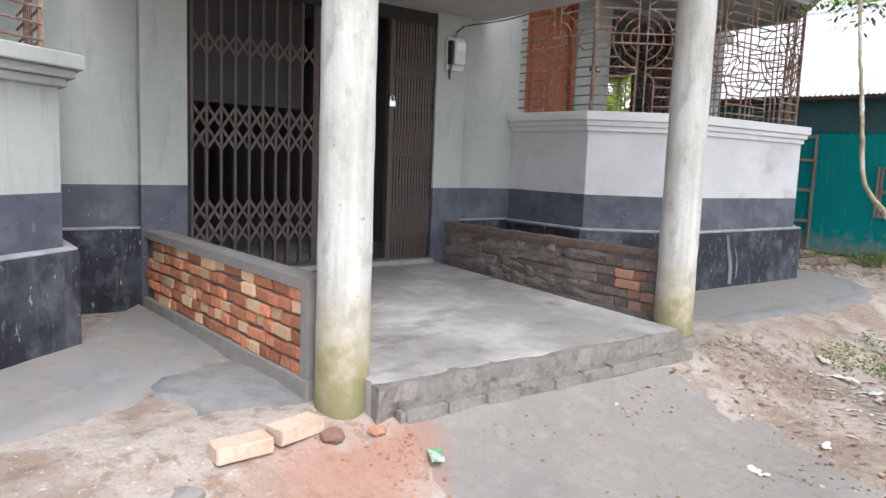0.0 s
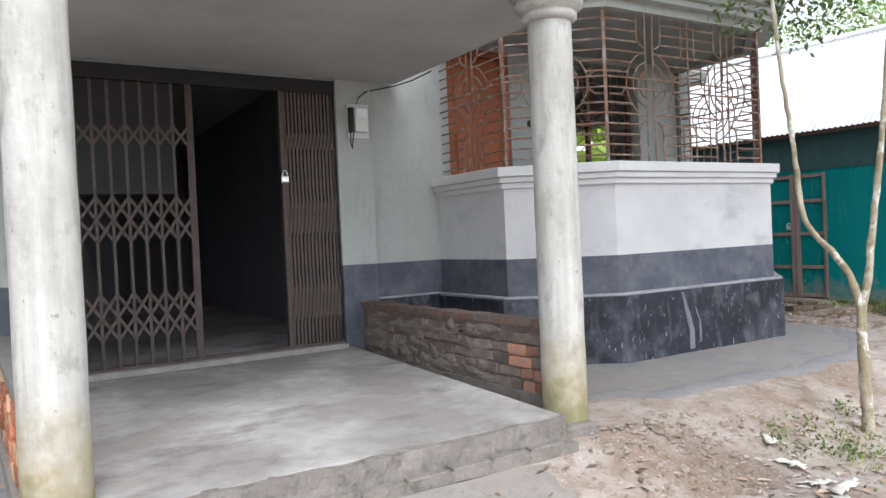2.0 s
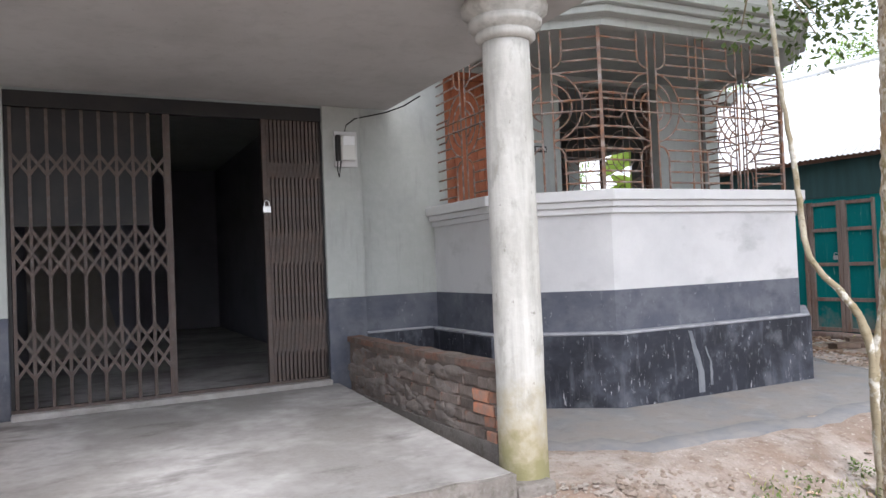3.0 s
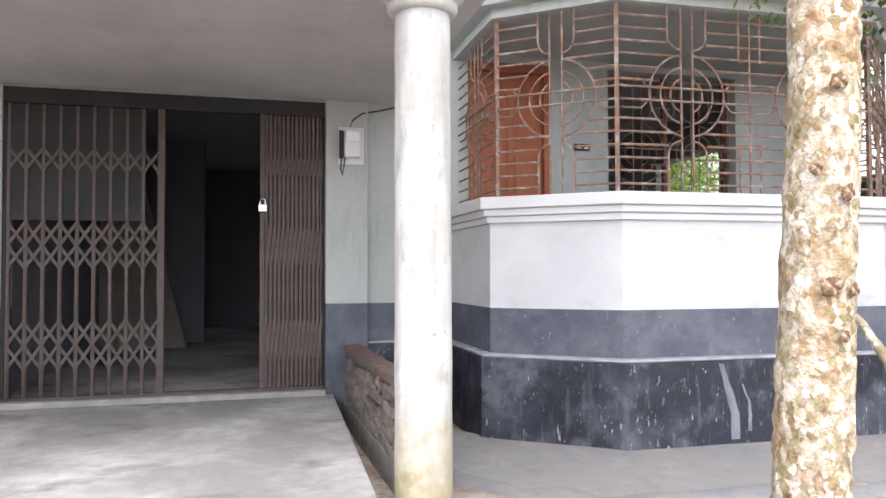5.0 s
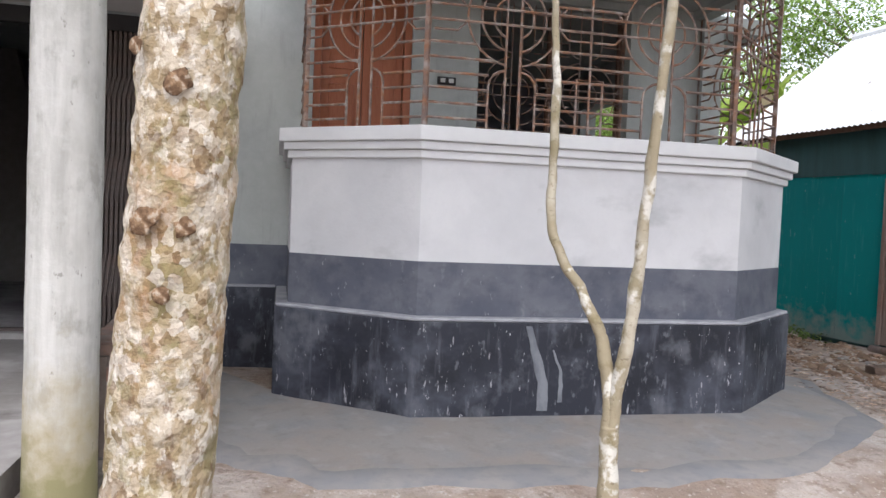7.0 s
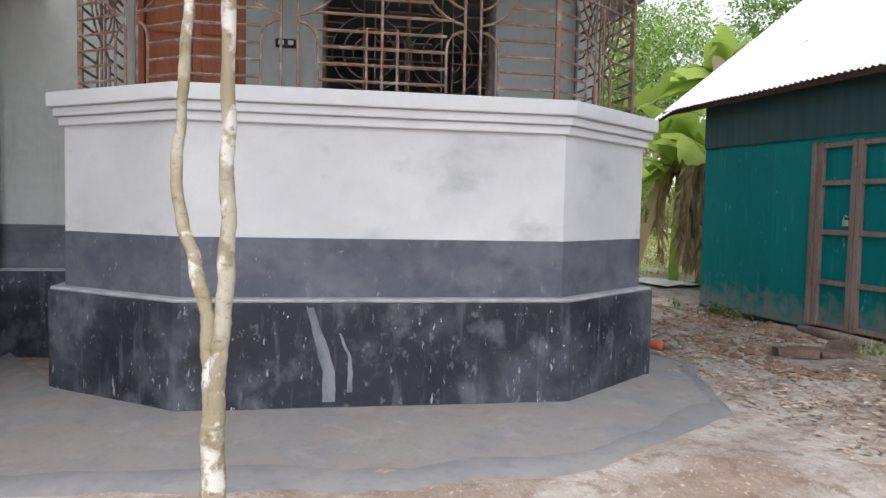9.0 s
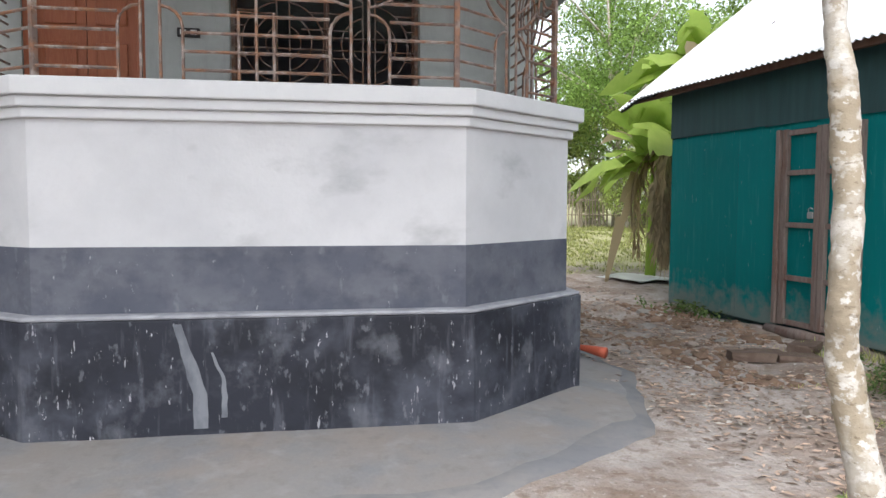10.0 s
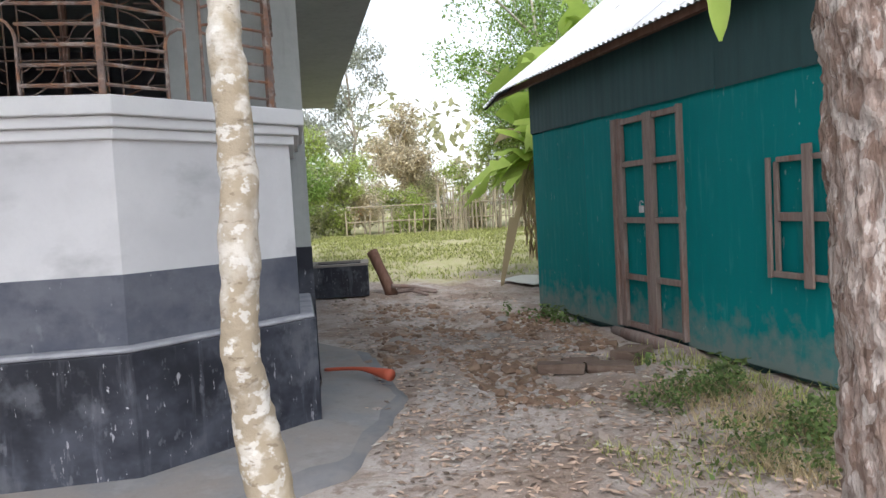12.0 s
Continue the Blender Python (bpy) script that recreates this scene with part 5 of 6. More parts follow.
def trunk_part(name, points, r0, r1, material, parent, seg=14, rough=0.03, seed=1, knots=0.0, label="", steps=10, flakes=0.0, tall=1.0, fine=24):
    line_ = bent(points, steps)
    n = len(line_)
    bm = bmesh.new()
    tube(bm, line_, [r0 + (r1 - r0) * i / (n - 1) for i in range(n)], seg, True, rough, seed)
    for v in bm.verts:
        if knots:
            v.co += Vector((noise.noise(v.co * 9), noise.noise(v.co * 9 + Vector((5, 0, 0))), 0)) * knots
    if flakes:
        # plates of bark stand out from the wood
        mids = [p for p in line_]
        for v in bm.verts:
            c = min(mids, key=lambda p: abs(p.z - v.co.z))
            d = Vector((v.co.x - c.x, v.co.y - c.y, 0))
            q = Vector((v.co.x * fine, v.co.y * fine, v.co.z * fine * tall))
            v.co += d.normalized() * flakes * (smoothstep(-0.05, 0.12, noise.noise(q)) + 0.5 * noise.noise(q * 2.3))
    return part(name, bm, material, parent, label, True)


# trees that the path passes
t1 = thing("tree", "stout tree trunk with flaking pale mottled bark", "tree", pose(0, 0, 0))
trunk_part("trunk", [(0.82, -4.39, -0.5), (0.83, -4.38, 0.3), (0.85, -4.38, 0.8), (0.88, -4.39, 1.4), (0.9, -4.4, 2.2), (0.93, -4.38, 3.4), (1.0, -4.3, 5.2)], 0.099, 0.07, M_bark, t1, 44, 0.008, 3, 0.005, "", 40, 0.005, 0.8)
for k, (ang, z, r) in enumerate(((-100, 1.65, 0.024), (-130, 1.44, 0.018), (-112, 1.15, 0.026), (-92, 1.03, 0.016), (-84, 1.38, 0.024), (-76, 1.14, 0.018))):
    bm = bmesh.new()
    bmesh.ops.create_icosphere(bm, subdivisions=3, radius=r * 0.8)
    for v in bm.verts:
        v.co *= 1 + 0.9 * noise.noise(v.co * 45 + Vector((k, 0, 0))) + 0.4 * noise.noise(v.co * 120 + Vector((k, 3, 0)))
        v.co.x *= 0.14
    ob = part("knot", bm, M_scar, t1, "dark brown healed knot" if k == 0 else "", True)
    ob.matrix_basis = pose(0.848 + 0.014 * z + 0.1 * math.cos(radians(ang)), -4.385 + 0.1 * math.sin(radians(ang)), z, 0, 0, ang)
rnd = random.Random(4)
# crown out of view, thickened to shade the front of the bay
cs = [Vector((1.0, -4.3, 5.3)) + Vector((rnd.uniform(-1.8, 1.8), rnd.uniform(-1.5, 1.8), rnd.uniform(-0.5, 1.6))) for _ in range(30)]
bm = bmesh.new()
for c in cs[:12]:
    tube(bm, [(0.96, -4.33, 4.6), Vector((0.98, -4.32, 5.0)).lerp(c, 0.5) + Vector((0, 0, 0.1)), c], [0.035, 0.022, 0.008], 5)
part("branch", bm, M_bark, t1)
sub("crown", leaves_mesh("crown", cs, 3200, 0.2, M_leaf, 11, 0.55), t1, "unseen green leafy crown that casts shade")

t2 = thing("sapling", "forked young sapling with smooth pale bark", "sapling", pose(0, 0, 0))
trunk_part("stem", [(2.21, -3.4, -0.5), (2.21, -3.39, -0.1), (2.214, -3.375, 0.3), (2.215, -3.373, 0.46)], 0.043, 0.031, M_sapling, t2, 12, 0.05, 2, 0.01)
trunk_part("branch", [(2.212, -3.376, 0.24), (2.21, -3.37, 0.46), (2.203, -3.355, 0.62), (2.192, -3.315, 0.77), (2.146, -3.236, 0.92), (2.086, -3.138, 1.06), (2.063, -3.078, 1.22), (2.08, -3.045, 1.45), (2.088, -3.01, 1.75), (2.084, -2.96, 2.1), (2.1, -2.85, 3.1), (2.1, -2.7, 4.0)], 0.0275, 0.012, M_sapling, t2, 10, 0.07, 5, 0.012)
trunk_part("branch", [(2.214, -3.376, 0.24), (2.219, -3.374, 0.46), (2.229, -3.385, 0.62), (2.246, -3.41, 0.78), (2.259, -3.428, 1.0), (2.263, -3.455, 1.22), (2.269, -3.505, 1.6), (2.284, -3.545, 2.05), (2.31, -3.6, 3.0), (2.34, -3.6, 4.0)], 0.0295, 0.014, M_sapling, t2, 10, 0.06, 6, 0.009)
cs = [(2.1 + rnd.uniform(-0.6, 0.9), -2.9 + rnd.uniform(-0.9, 0.6), rnd.uniform(3.4, 4.6)) for _ in range(16)]
cs += [(rnd.uniform(2.4, 3.5), rnd.uniform(-3.0, -2.3), rnd.uniform(2.75, 3.3)) for _ in range(10)]
bm = bmesh.new()
for c in cs[-6:]:
    tube(bm, [(2.12, -2.8, 3.1), Vector((2.12, -2.8, 3.2)).lerp(Vector(c), 0.5), c], [0.012, 0.009, 0.004], 5)
part("twig", bm, M_sapling, t2)
sub("crown", leaves_mesh("crown", cs, 2600, 0.06, M_weed, 12, 0.33), t2, "sparse green leaves")

t3 = thing("tree", "slender tree with pale lichen-spotted bark", "tree", pose(0, 0, 0))
trunk_part("trunk", [(4.66, -3.6, -0.5), (4.635, -3.59, 0.1), (4.618, -3.56, 0.38), (4.602, -3.515, 0.57), (4.58, -3.502, 0.74), (4.566, -3.512, 0.9), (4.578, -3.506, 1.1), (4.58, -3.48, 1.32), (4.573, -3.464, 1.5), (4.567, -3.435, 1.68), (4.53, -3.42, 2.2), (4.5, -3.4, 3.4), (4.55, -3.3, 4.6)], 0.052, 0.026, M_thin, t3, 20, 0.02, 9, 0.009, "", 12, 0.003, 1.4)
trunk_part("branch", [(4.55, -3.46, 1.72), (4.49, -3.45, 1.9), (4.38, -3.44, 2.0), (4.2, -3.4, 2.3), (4.0, -3.3, 2.9)], 0.022, 0.01, M_thin, t3, 8, 0.05, 4, 0.006)
# this crown is never in view either; its dense leaves dim the bay
cs = [(4.7 + rnd.uniform(-1.4, 1.6), -3.2 + rnd.uniform(-1.2, 1.6), rnd.uniform(4.0, 5.8)) for _ in range(34)]
sub("crown", leaves_mesh("crown", cs, 5500, 0.19, M_leaf, 13, 0.6), t3, "unseen green leafy crown that casts shade")

t4 = thing("tree", "thick old tree trunk with deeply fissured brown bark", "tree", pose(0, 0, 0))
trunk_part("trunk", [(6.0, -3.79, -0.6), (5.98, -3.78, 0.3), (5.95, -3.77, 1.2), (5.9, -3.77, 2.2), (5.88, -3.76, 4.5)], 0.158, 0.125, M_fissure, t4, 84, 0.006, 7, 0.016, "", 80, 0.009, 0.42, 44)
# unseen canopy, filled out to hold sky light off the bay and shed
cs = [(5.3 + rnd.uniform(-1.6, 1.3), -3.4 + rnd.uniform(-1.6, 1.8), rnd.uniform(4.6, 6.8)) for _ in range(34)]
bm = bmesh.new()
for c in cs[:10]:
    tube(bm, [(5.88, -3.76, 4.3), Vector((5.88, -3.76, 4.6)).lerp(Vector(c), 0.5), c], [0.06, 0.035, 0.01], 5)
part("branch", bm, M_fissure, t4)
sub("crown", leaves_mesh("crown", cs, 5500, 0.2, M_leaf, 14, 0.65), t4, "unseen green leafy crown that casts shade")
bm = bmesh.new()
tube(bm, bent([(5.9, -3.77, 2.25), (5.84, -3.62, 2.2), (5.81, -3.46, 2.0), (5.8, -3.38, 1.77)], 4), 0.007, 6)
part("twig", bm, M_fissure, t4)
for k, (dx, dz, ln) in enumerate(((-0.02, -0.02, 0.22), (0.06, 0.04, 0.16), (-0.08, 0.08, 0.15), (0.1, 0.12, 0.14), (-0.03, 0.18, 0.16))):
    bm = bmesh.new()
    rows = []
    for i in range(7):
        t = i / 6
        w = 0.034 * math.sin(math.pi * (0.06 + 0.92 * t)) ** 0.8
        c = Vector((5.8 + dx * (0.5 + t), -3.38 + 0.02 * k - 0.03 * t, 1.77 + dz - ln * t))
        rows.append([bm.verts.new(c + Vector((-w, 0.01, 0))), bm.verts.new(c), bm.verts.new(c + Vector((w, 0.01, 0)))])
    for q, w_ in zip(rows, rows[1:]):
        for j in (0, 1):
            bm.faces.new((q[j], q[j + 1], w_[j + 1], w_[j]))
    part("leaf", bm, M_banana, t4, "bright drooping leaf", True)

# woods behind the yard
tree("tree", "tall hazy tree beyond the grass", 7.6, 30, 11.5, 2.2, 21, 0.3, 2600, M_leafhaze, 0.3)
tree("tree", "broad leafy tree behind the fence", 13.0, 19.0, 10.0, 2.5, 22, 0.22, 5200, None, 0.3)
tree("tree", "dark green tree behind the shed", 12.3, 15.5, 9.0, 3.0, 23, 0.22, 5200, None, 0.2)
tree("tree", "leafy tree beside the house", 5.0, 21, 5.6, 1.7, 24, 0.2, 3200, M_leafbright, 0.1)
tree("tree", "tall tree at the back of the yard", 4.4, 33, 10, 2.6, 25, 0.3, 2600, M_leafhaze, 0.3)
tree("tree", "tree with a wide crown behind the shed", 14.5, 8.5, 8.5, 2.8, 26, 0.22, 4200, None, 0.3)
tree("tree", "tree with a wide crown behind the shed", 15.5, 2.5, 8.0, 2.6, 27, 0.22, 3600, None, 0.35)
tree("tree", "dry bamboo-coloured thicket in the distance", 9.2, 24.5, 5.2, 1.9, 28, 0.26, 4600, M_thicket, 0.05)
tree("tree", "tall tree beyond the fence", 16.0, 21, 10.5, 3.2, 29, 0.28, 4200, None, 0.2)
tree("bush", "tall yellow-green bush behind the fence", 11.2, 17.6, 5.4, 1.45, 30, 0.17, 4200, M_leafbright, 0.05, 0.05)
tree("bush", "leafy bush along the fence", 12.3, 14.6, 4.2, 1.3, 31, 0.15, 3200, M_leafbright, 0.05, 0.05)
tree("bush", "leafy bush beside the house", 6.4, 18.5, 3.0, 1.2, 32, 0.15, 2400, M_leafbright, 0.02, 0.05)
tree("bush", "leafy bush in the corner of the yard", 4.4, 17.5, 3.4, 1.2, 33, 0.16, 2400, None, 0.02, 0.05)
for k in range(9):
    bx = 5.6 + k * 1.25 + rnd.uniform(-0.3, 0.3)
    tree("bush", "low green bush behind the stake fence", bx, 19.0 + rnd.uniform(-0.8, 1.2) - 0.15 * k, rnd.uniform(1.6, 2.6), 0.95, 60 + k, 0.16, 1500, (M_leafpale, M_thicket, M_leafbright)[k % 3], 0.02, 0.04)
tree("tree", "leafy tree behind the open gate's yard", -2, 16, 6, 2.2, 34, 0.2, 2400, None, 0.1)
# three added trees behind the camera, never in view; they block low sky
tree("tree", "unseen leafy tree far behind the path", -12, -14, 8, 3, 35, 0.3, 1500, None, 0.2)
tree("tree", "unseen leafy tree across the yard", 3, -19, 6, 2.6, 36, 0.3, 1500, None, 0.2)
tree("tree", "unseen leafy tree across the yard", 12, -16, 6, 2.6, 37, 0.3, 1500, None, 0.2)
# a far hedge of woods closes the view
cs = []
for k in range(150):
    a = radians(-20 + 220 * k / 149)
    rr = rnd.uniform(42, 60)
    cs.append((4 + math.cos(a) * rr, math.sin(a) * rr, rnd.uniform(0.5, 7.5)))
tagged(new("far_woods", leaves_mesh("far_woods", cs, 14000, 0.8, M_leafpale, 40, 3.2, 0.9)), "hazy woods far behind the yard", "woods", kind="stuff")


def banana(x, y, seed, h):
    rnd = random.Random(seed)
    b = thing("banana_plant", "banana plant with broad torn bright leaves", "banana plant", pose(x, y, ground_z(x, y) - 0.03), "banana plants")
    bm = bmesh.new()
    tube(bm, [(0, 0, 0), (0.03, 0, h * 0.3), (0.05, 0.02, h * 0.62)], [0.09, 0.08, 0.045], 10, True, 0.05)
    part("stem", bm, M_banana, b, "thick sheathed stem", True)
    for k in range(11):
        a = rnd.uniform(0, 6.28) if k > 5 else 3.3 + rnd.uniform(-0.9, 0.9)
        up = rnd.uniform(0.25, 1.0)
        ln = rnd.uniform(1.2, 1.9)
        dry = k > 8
        mid = []
        for i in range(13):
            t = i / 12
            out_ = ln * (0.25 + 0.75 * (1 - up * 0.6)) * t
            zz = h * 0.6 + ln * up * t - (1.25 if not dry else 2.6) * (1.1 - up * 0.6) * t * t
            mid.append(Vector((math.cos(a) * out_, math.sin(a) * out_, zz)))
        bm = bmesh.new()
        wv = Vector((-math.sin(a), math.cos(a), rnd.uniform(0.3, 1.1) * rnd.choice((-1, 1)))).normalized()
        rows = []
        for i, p in enumerate(mid):
            t = i / 12
            w = 0.31 * math.sin(math.pi * min(1, 0.08 + t * 0.95)) ** 0.6 * (1 if not dry else 0.45)
            j = rnd.uniform(0.8, 1.1)
            rows.append([bm.verts.new(p + wv * w * j + Vector((0, 0, -0.25 * w))), bm.verts.new(p), bm.verts.new(p - wv * w * rnd.uniform(0.8, 1.1) + Vector((0, 0, -0.25 * w)))])
        for q, w_ in zip(rows, rows[1:]):
            for c in (0, 1):
                if rnd.random() > 0.06:
                    bm.faces.new((q[c], q[c + 1], w_[c + 1], w_[c]))
        part("leaf", bm, M_straw if dry else M_banana, b, "dry hanging leaf" if dry else "", True)
    return b


def dry_skirt(plant, z, seed):
    """Dead leaves hang down round the stem in straw-coloured shreds."""
    rnd = random.Random(seed)
    for k in range(18):
        a = 3.3 + rnd.uniform(-1.3, 1.3)
        reach, drop = rnd.uniform(0.3, 0.75), rnd.uniform(0.9, 1.5)
        rib = bent([(0.04, 0, z), (math.cos(a) * reach * 0.6, math.sin(a) * reach * 0.6, z + 0.1), (math.cos(a) * reach, math.sin(a) * reach, z - 0.35 * drop), (math.cos(a) * reach * 1.02, math.sin(a) * reach * 1.02, z - drop)], 6)
        bm = bmesh.new()
        tube(bm, rib, 0.012, 5)
        for i, p in enumerate(rib[3:]):
            for _ in range(4):
                q = p + Vector((rnd.uniform(-0.12, 0.12), rnd.uniform(-0.12, 0.12), -rnd.uniform(0.15, 0.4)))
                w = Vector((-math.sin(a), math.cos(a), 0)) * rnd.uniform(0.014, 0.04)
                m = p.lerp(q, 0.5) + Vector((0, 0, 0.03))
                v = [bm.verts.new(c) for c in (p - w * 0.4, p + w * 0.4, m + w, m - w, q)]
                bm.faces.new(v[:4])
                bm.faces.new((v[3], v[2], v[4]))
        part("dry_leaf", bm, M_straw, plant, "shredded straw-coloured dead leaf")


dry_skirt(banana(8.7, 5.0, 1, 3.5), 1.95, 1)
banana(9.2, 5.4, 2, 5.6)
banana(8.6, 5.7, 7, 3.2)
dry_skirt(banana(10.2, 6.4, 4, 4.8), 2.4, 3)


# grass, weeds, fallen leaves, clods
def blades(name, spots, label, material, height, seed, lean=0.5, width=0.006):
    rng = np.random.RandomState(seed)
    verts, faces = [], []
    for x, y in spots:
        z = ground_z(x, y) - 0.01
        a, l = rng.uniform(0, 6.28), height * rng.uniform(0.5, 1.3)
        dx, dy = math.cos(a) * lean * l * rng.uniform(0.2, 1.2), math.sin(a) * lean * l * rng.uniform(0.2, 1.2)
        sx, sy = -math.sin(a) * width, math.cos(a) * width
        i = len(verts)
        verts += [(x - sx, y - sy, z), (x + sx, y + sy, z), (x + dx * 0.4 + sx * 0.7, y + dy * 0.4 + sy * 0.7, z + l * 0.6), (x + dx * 0.4 - sx * 0.7, y + dy * 0.4 - sy * 0.7, z + l * 0.6), (x + dx, y + dy, z + l)]
        faces += [(i, i + 1, i + 2, i + 3), (i + 3, i + 2, i + 4)]
    me = bpy.data.meshes.new(name)
    me.from_pydata(verts, [], faces)
    me.materials.append(material)
    return tagged(new(name, me), label, "grass", kind="stuff")


rng = np.random.RandomState(5)


def clustered(boxes, n, thr=0.05, freq=0.9):
    pts = []
    while len(pts) < n:
        x0, x1, y0, y1 = boxes[rng.randint(len(boxes))]
        x, y = rng.uniform(x0, x1), rng.uniform(y0, y1)
        if noise.noise((x * freq, y * freq, 11)) + rng.uniform(-0.15, 0.15) > thr:
            pts.append((x, y))
    return pts


blades("grass", clustered([(4.0, 15, 6.6, 17), (5.2, 13, 8, 16)], 42000, -0.3), "yellowish green grass on the rise behind the yard", M_grass, 0.07, 1, 1.2, 0.01)
blades("grass", clustered([(6.9, 7.55, -2.3, 0.3)], 700, -0.05, 1.5), "tufts of grass at the foot of the shed", M_grass, 0.09, 2, 0.8, 0.004)
blades("grass", clustered([(6.0, 7.2, -3.0, -1.2)], 1300, 0.1, 1.2), "ragged grass beside the path", M_grass, 0.045, 3, 1.3, 0.003)
blades("dry_grass", clustered([(6.5, 7.3, -2.7, -0.9)], 1500, -0.1, 1.6), "dry straw-coloured grass on the bank before the shed", M_straw, 0.1, 8, 1.3, 0.003)
blades("grass", clustered([(5.2, 6.0, -3.4, -2.7)], 700, -0.05, 2.5), "ragged grass beside the path", M_grass, 0.05, 4, 1.3, 0.003)
blades("grass", clustered([(1.3, 2.7, -3.8, -3.0)], 220, 0.0, 2.5), "weeds round the sapling", M_grass, 0.05, 6, 0.8, 0.005)


def weeds(name, boxes, n, size, seed, label, h=0.08):
    spots = clustered(boxes, n, 0.0, 2.0)
    cs = [(x, y, ground_z(x, y) + h * rng.uniform(0.3, 1.2)) for x, y in spots]
    return tagged(new(name, leaves_mesh(name, cs, n * 6, size, M_weed, seed, 0.07)), label, "weeds", kind="stuff")


weeds("weeds", [(1.3, 2.6, -3.7, -3.1), (1.0, 1.9, -4.0, -3.5)], 120, 0.028, 51, "small broad-leaved weeds round the sapling", 0.05)
weeds("weeds", [(6.9, 7.5, -2.2, -0.4)], 40, 0.06, 52, "broad-leaved weeds along the shed", 0.1)
weeds("weeds", [(5.2, 6.0, -3.5, -2.8), (6.2, 7.0, -2.8, -1.6)], 70, 0.035, 54, "small green weeds beside the path", 0.04)
weeds("weeds", [(6.55, 7.38, -2.8, -1.15)], 380, 0.03, 55, "bushy green weeds on the bank before the shed", 0.13)
weeds("weeds", [(6.9, 7.4, 1.6, 2.7)], 50, 0.06, 53, "weeds at the shed corner", 0.1)


def scatter_litter(name, boxes, n, size, material, seed, label, thr=-0.2, curl=0.35):
    spots = clustered(boxes, n, thr, 1.3)
    r = np.random.RandomState(seed)
    verts, faces = [], []
    for x, y in spots:
        z = ground_z(x, y) + 0.006
        a, s = r.uniform(0, 6.28), size * r.uniform(0.5, 1.6)
        c, d = math.cos(a), math.sin(a)
        i = len(verts)
        w = r.uniform(0.2, 0.5)
        for u, v, k in ((-1, 0, 0.3), (-0.2, w, 1), (1, 0, 0.2), (-0.1, -w, 0.6)):
            verts.append((x + (c * u - d * v) * s, y + (d * u + c * v) * s, z + curl * s * k * r.uniform(0, 1)))
        faces.append((i, i + 1, i + 2, i + 3))
    me = bpy.data.meshes.new(name)
    me.from_pydata(verts, [], faces)
    me.materials.append(material)
    return tagged(new(name, me), label, "leaf litter", kind="stuff")


scatter_litter("leaf_litter", [(5.0, 7.4, -2.6, 5.5), (5.0, 7.2, -2.8, 1.5)], 3600, 0.022, M_litter, 1, "dry brown leaves and chips on the path")
scatter_litter("leaf_litter", [(5.2, 7.0, -2.8, 1.5)], 1300, 0.023, M_litter, 7, "larger curled dry leaves on the path")
scatter_litter("paper_litter", [(5.0, 7.2, -2.0, 5.5)], 700, 0.024, M_paper, 2, "pale chips and paper scraps on the path")
scatter_litter("leaf_litter", [(-1.0, 2.8, -4.6, -3.0)], 420, 0.03, M_litter, 3, "dry leaves scattered on the bare soil")
scatter_litter("paper_litter", [(0.85, 1.5, -3.8, -3.1), (0.4, 1.1, -4.25, -3.7)], 60, 0.03, M_paper, 4, "torn pale husks lying on the soil", -0.6, 0.25)


def clods(name, boxes, n, size, material, seed, label, lift=0.0):
    spots = clustered(boxes, n, -0.1, 1.6)
    r = np.random.RandomState(seed)
    g = (1 + 5 ** 0.5) / 2
    base = [(a, b * g, 0) for a in (-1, 1) for b in (-1, 1)] + [(0, a, b * g) for a in (-1, 1) for b in (-1, 1)] + [(b * g, 0, a) for a in (-1, 1) for b in (-1, 1)]
    tri = [t for t in ((i, j, k) for i in range(12) for j in range(i + 1, 12) for k in range(j + 1, 12))
           if all(abs(sum((base[p][c] - base[q][c]) ** 2 for c in range(3)) - 4) < 0.01 for p, q in ((t[0], t[1]), (t[1], t[2]), (t[0], t[2])))]
    tri = [t if Vector(base[t[0]]).cross(Vector(base[t[1]])).dot(Vector(base[t[2]])) > 0 else (t[0], t[2], t[1]) for t in tri]
    base = [tuple(c / 1.9 for c in v) for v in base]
    verts, faces = [], []
    for x, y in spots:
        s = size * r.uniform(0.4, 1.5) * (1 if r.uniform() < 0.9 else 2)
        i = len(verts)
        a = r.uniform(0, 6.28)
        z = ground_z(x, y) + lift
        for u, v, w in base:
            u, v, w = u * r.uniform(0.7, 1.25), v * r.uniform(0.7, 1.25), w * r.uniform(0.35, 0.75)
            verts.append((x + (u * math.cos(a) - v * math.sin(a)) * s, y + (u * math.sin(a) + v * math.cos(a)) * s, z + w * s))
        faces += [(i + p, i + q, i + t) for p, q, t in tri]
    me = bpy.data.meshes.new(name)
    me.from_pydata(verts, [], faces)
    me.materials.append(material)
    return tagged(new(name, me), label, "rubble", kind="stuff")


clods("soil_clods", [(5.1, 7.3, -1.8, 4.5), (5.2, 6.6, -0.5, 3.5)], 1600, 0.021, M_soil, 1, "clods of dug brown soil along the path")
clods("soil_clods", [(0.1, 2.4, -4.4, -2.9), (0.2, 1.2, -3.6, -2.8)], 600, 0.015, M_soil, 2, "crumbs of dry soil in the yard")
clods("dug_earth", [(5.3, 6.3, 0.2, 3.6), (6.6, 7.3, 0.4, 2.6), (5.8, 6.6, -1.2, 1.0)], 1500, 0.027, M_earth, 6, "dark dug earth lying in clods beside the house")
clods("dug_earth", [(0.25, 1.0, -3.15, -2.75)], 150, 0.011, M_soil, 9, "dark crumbled earth round the corner column")
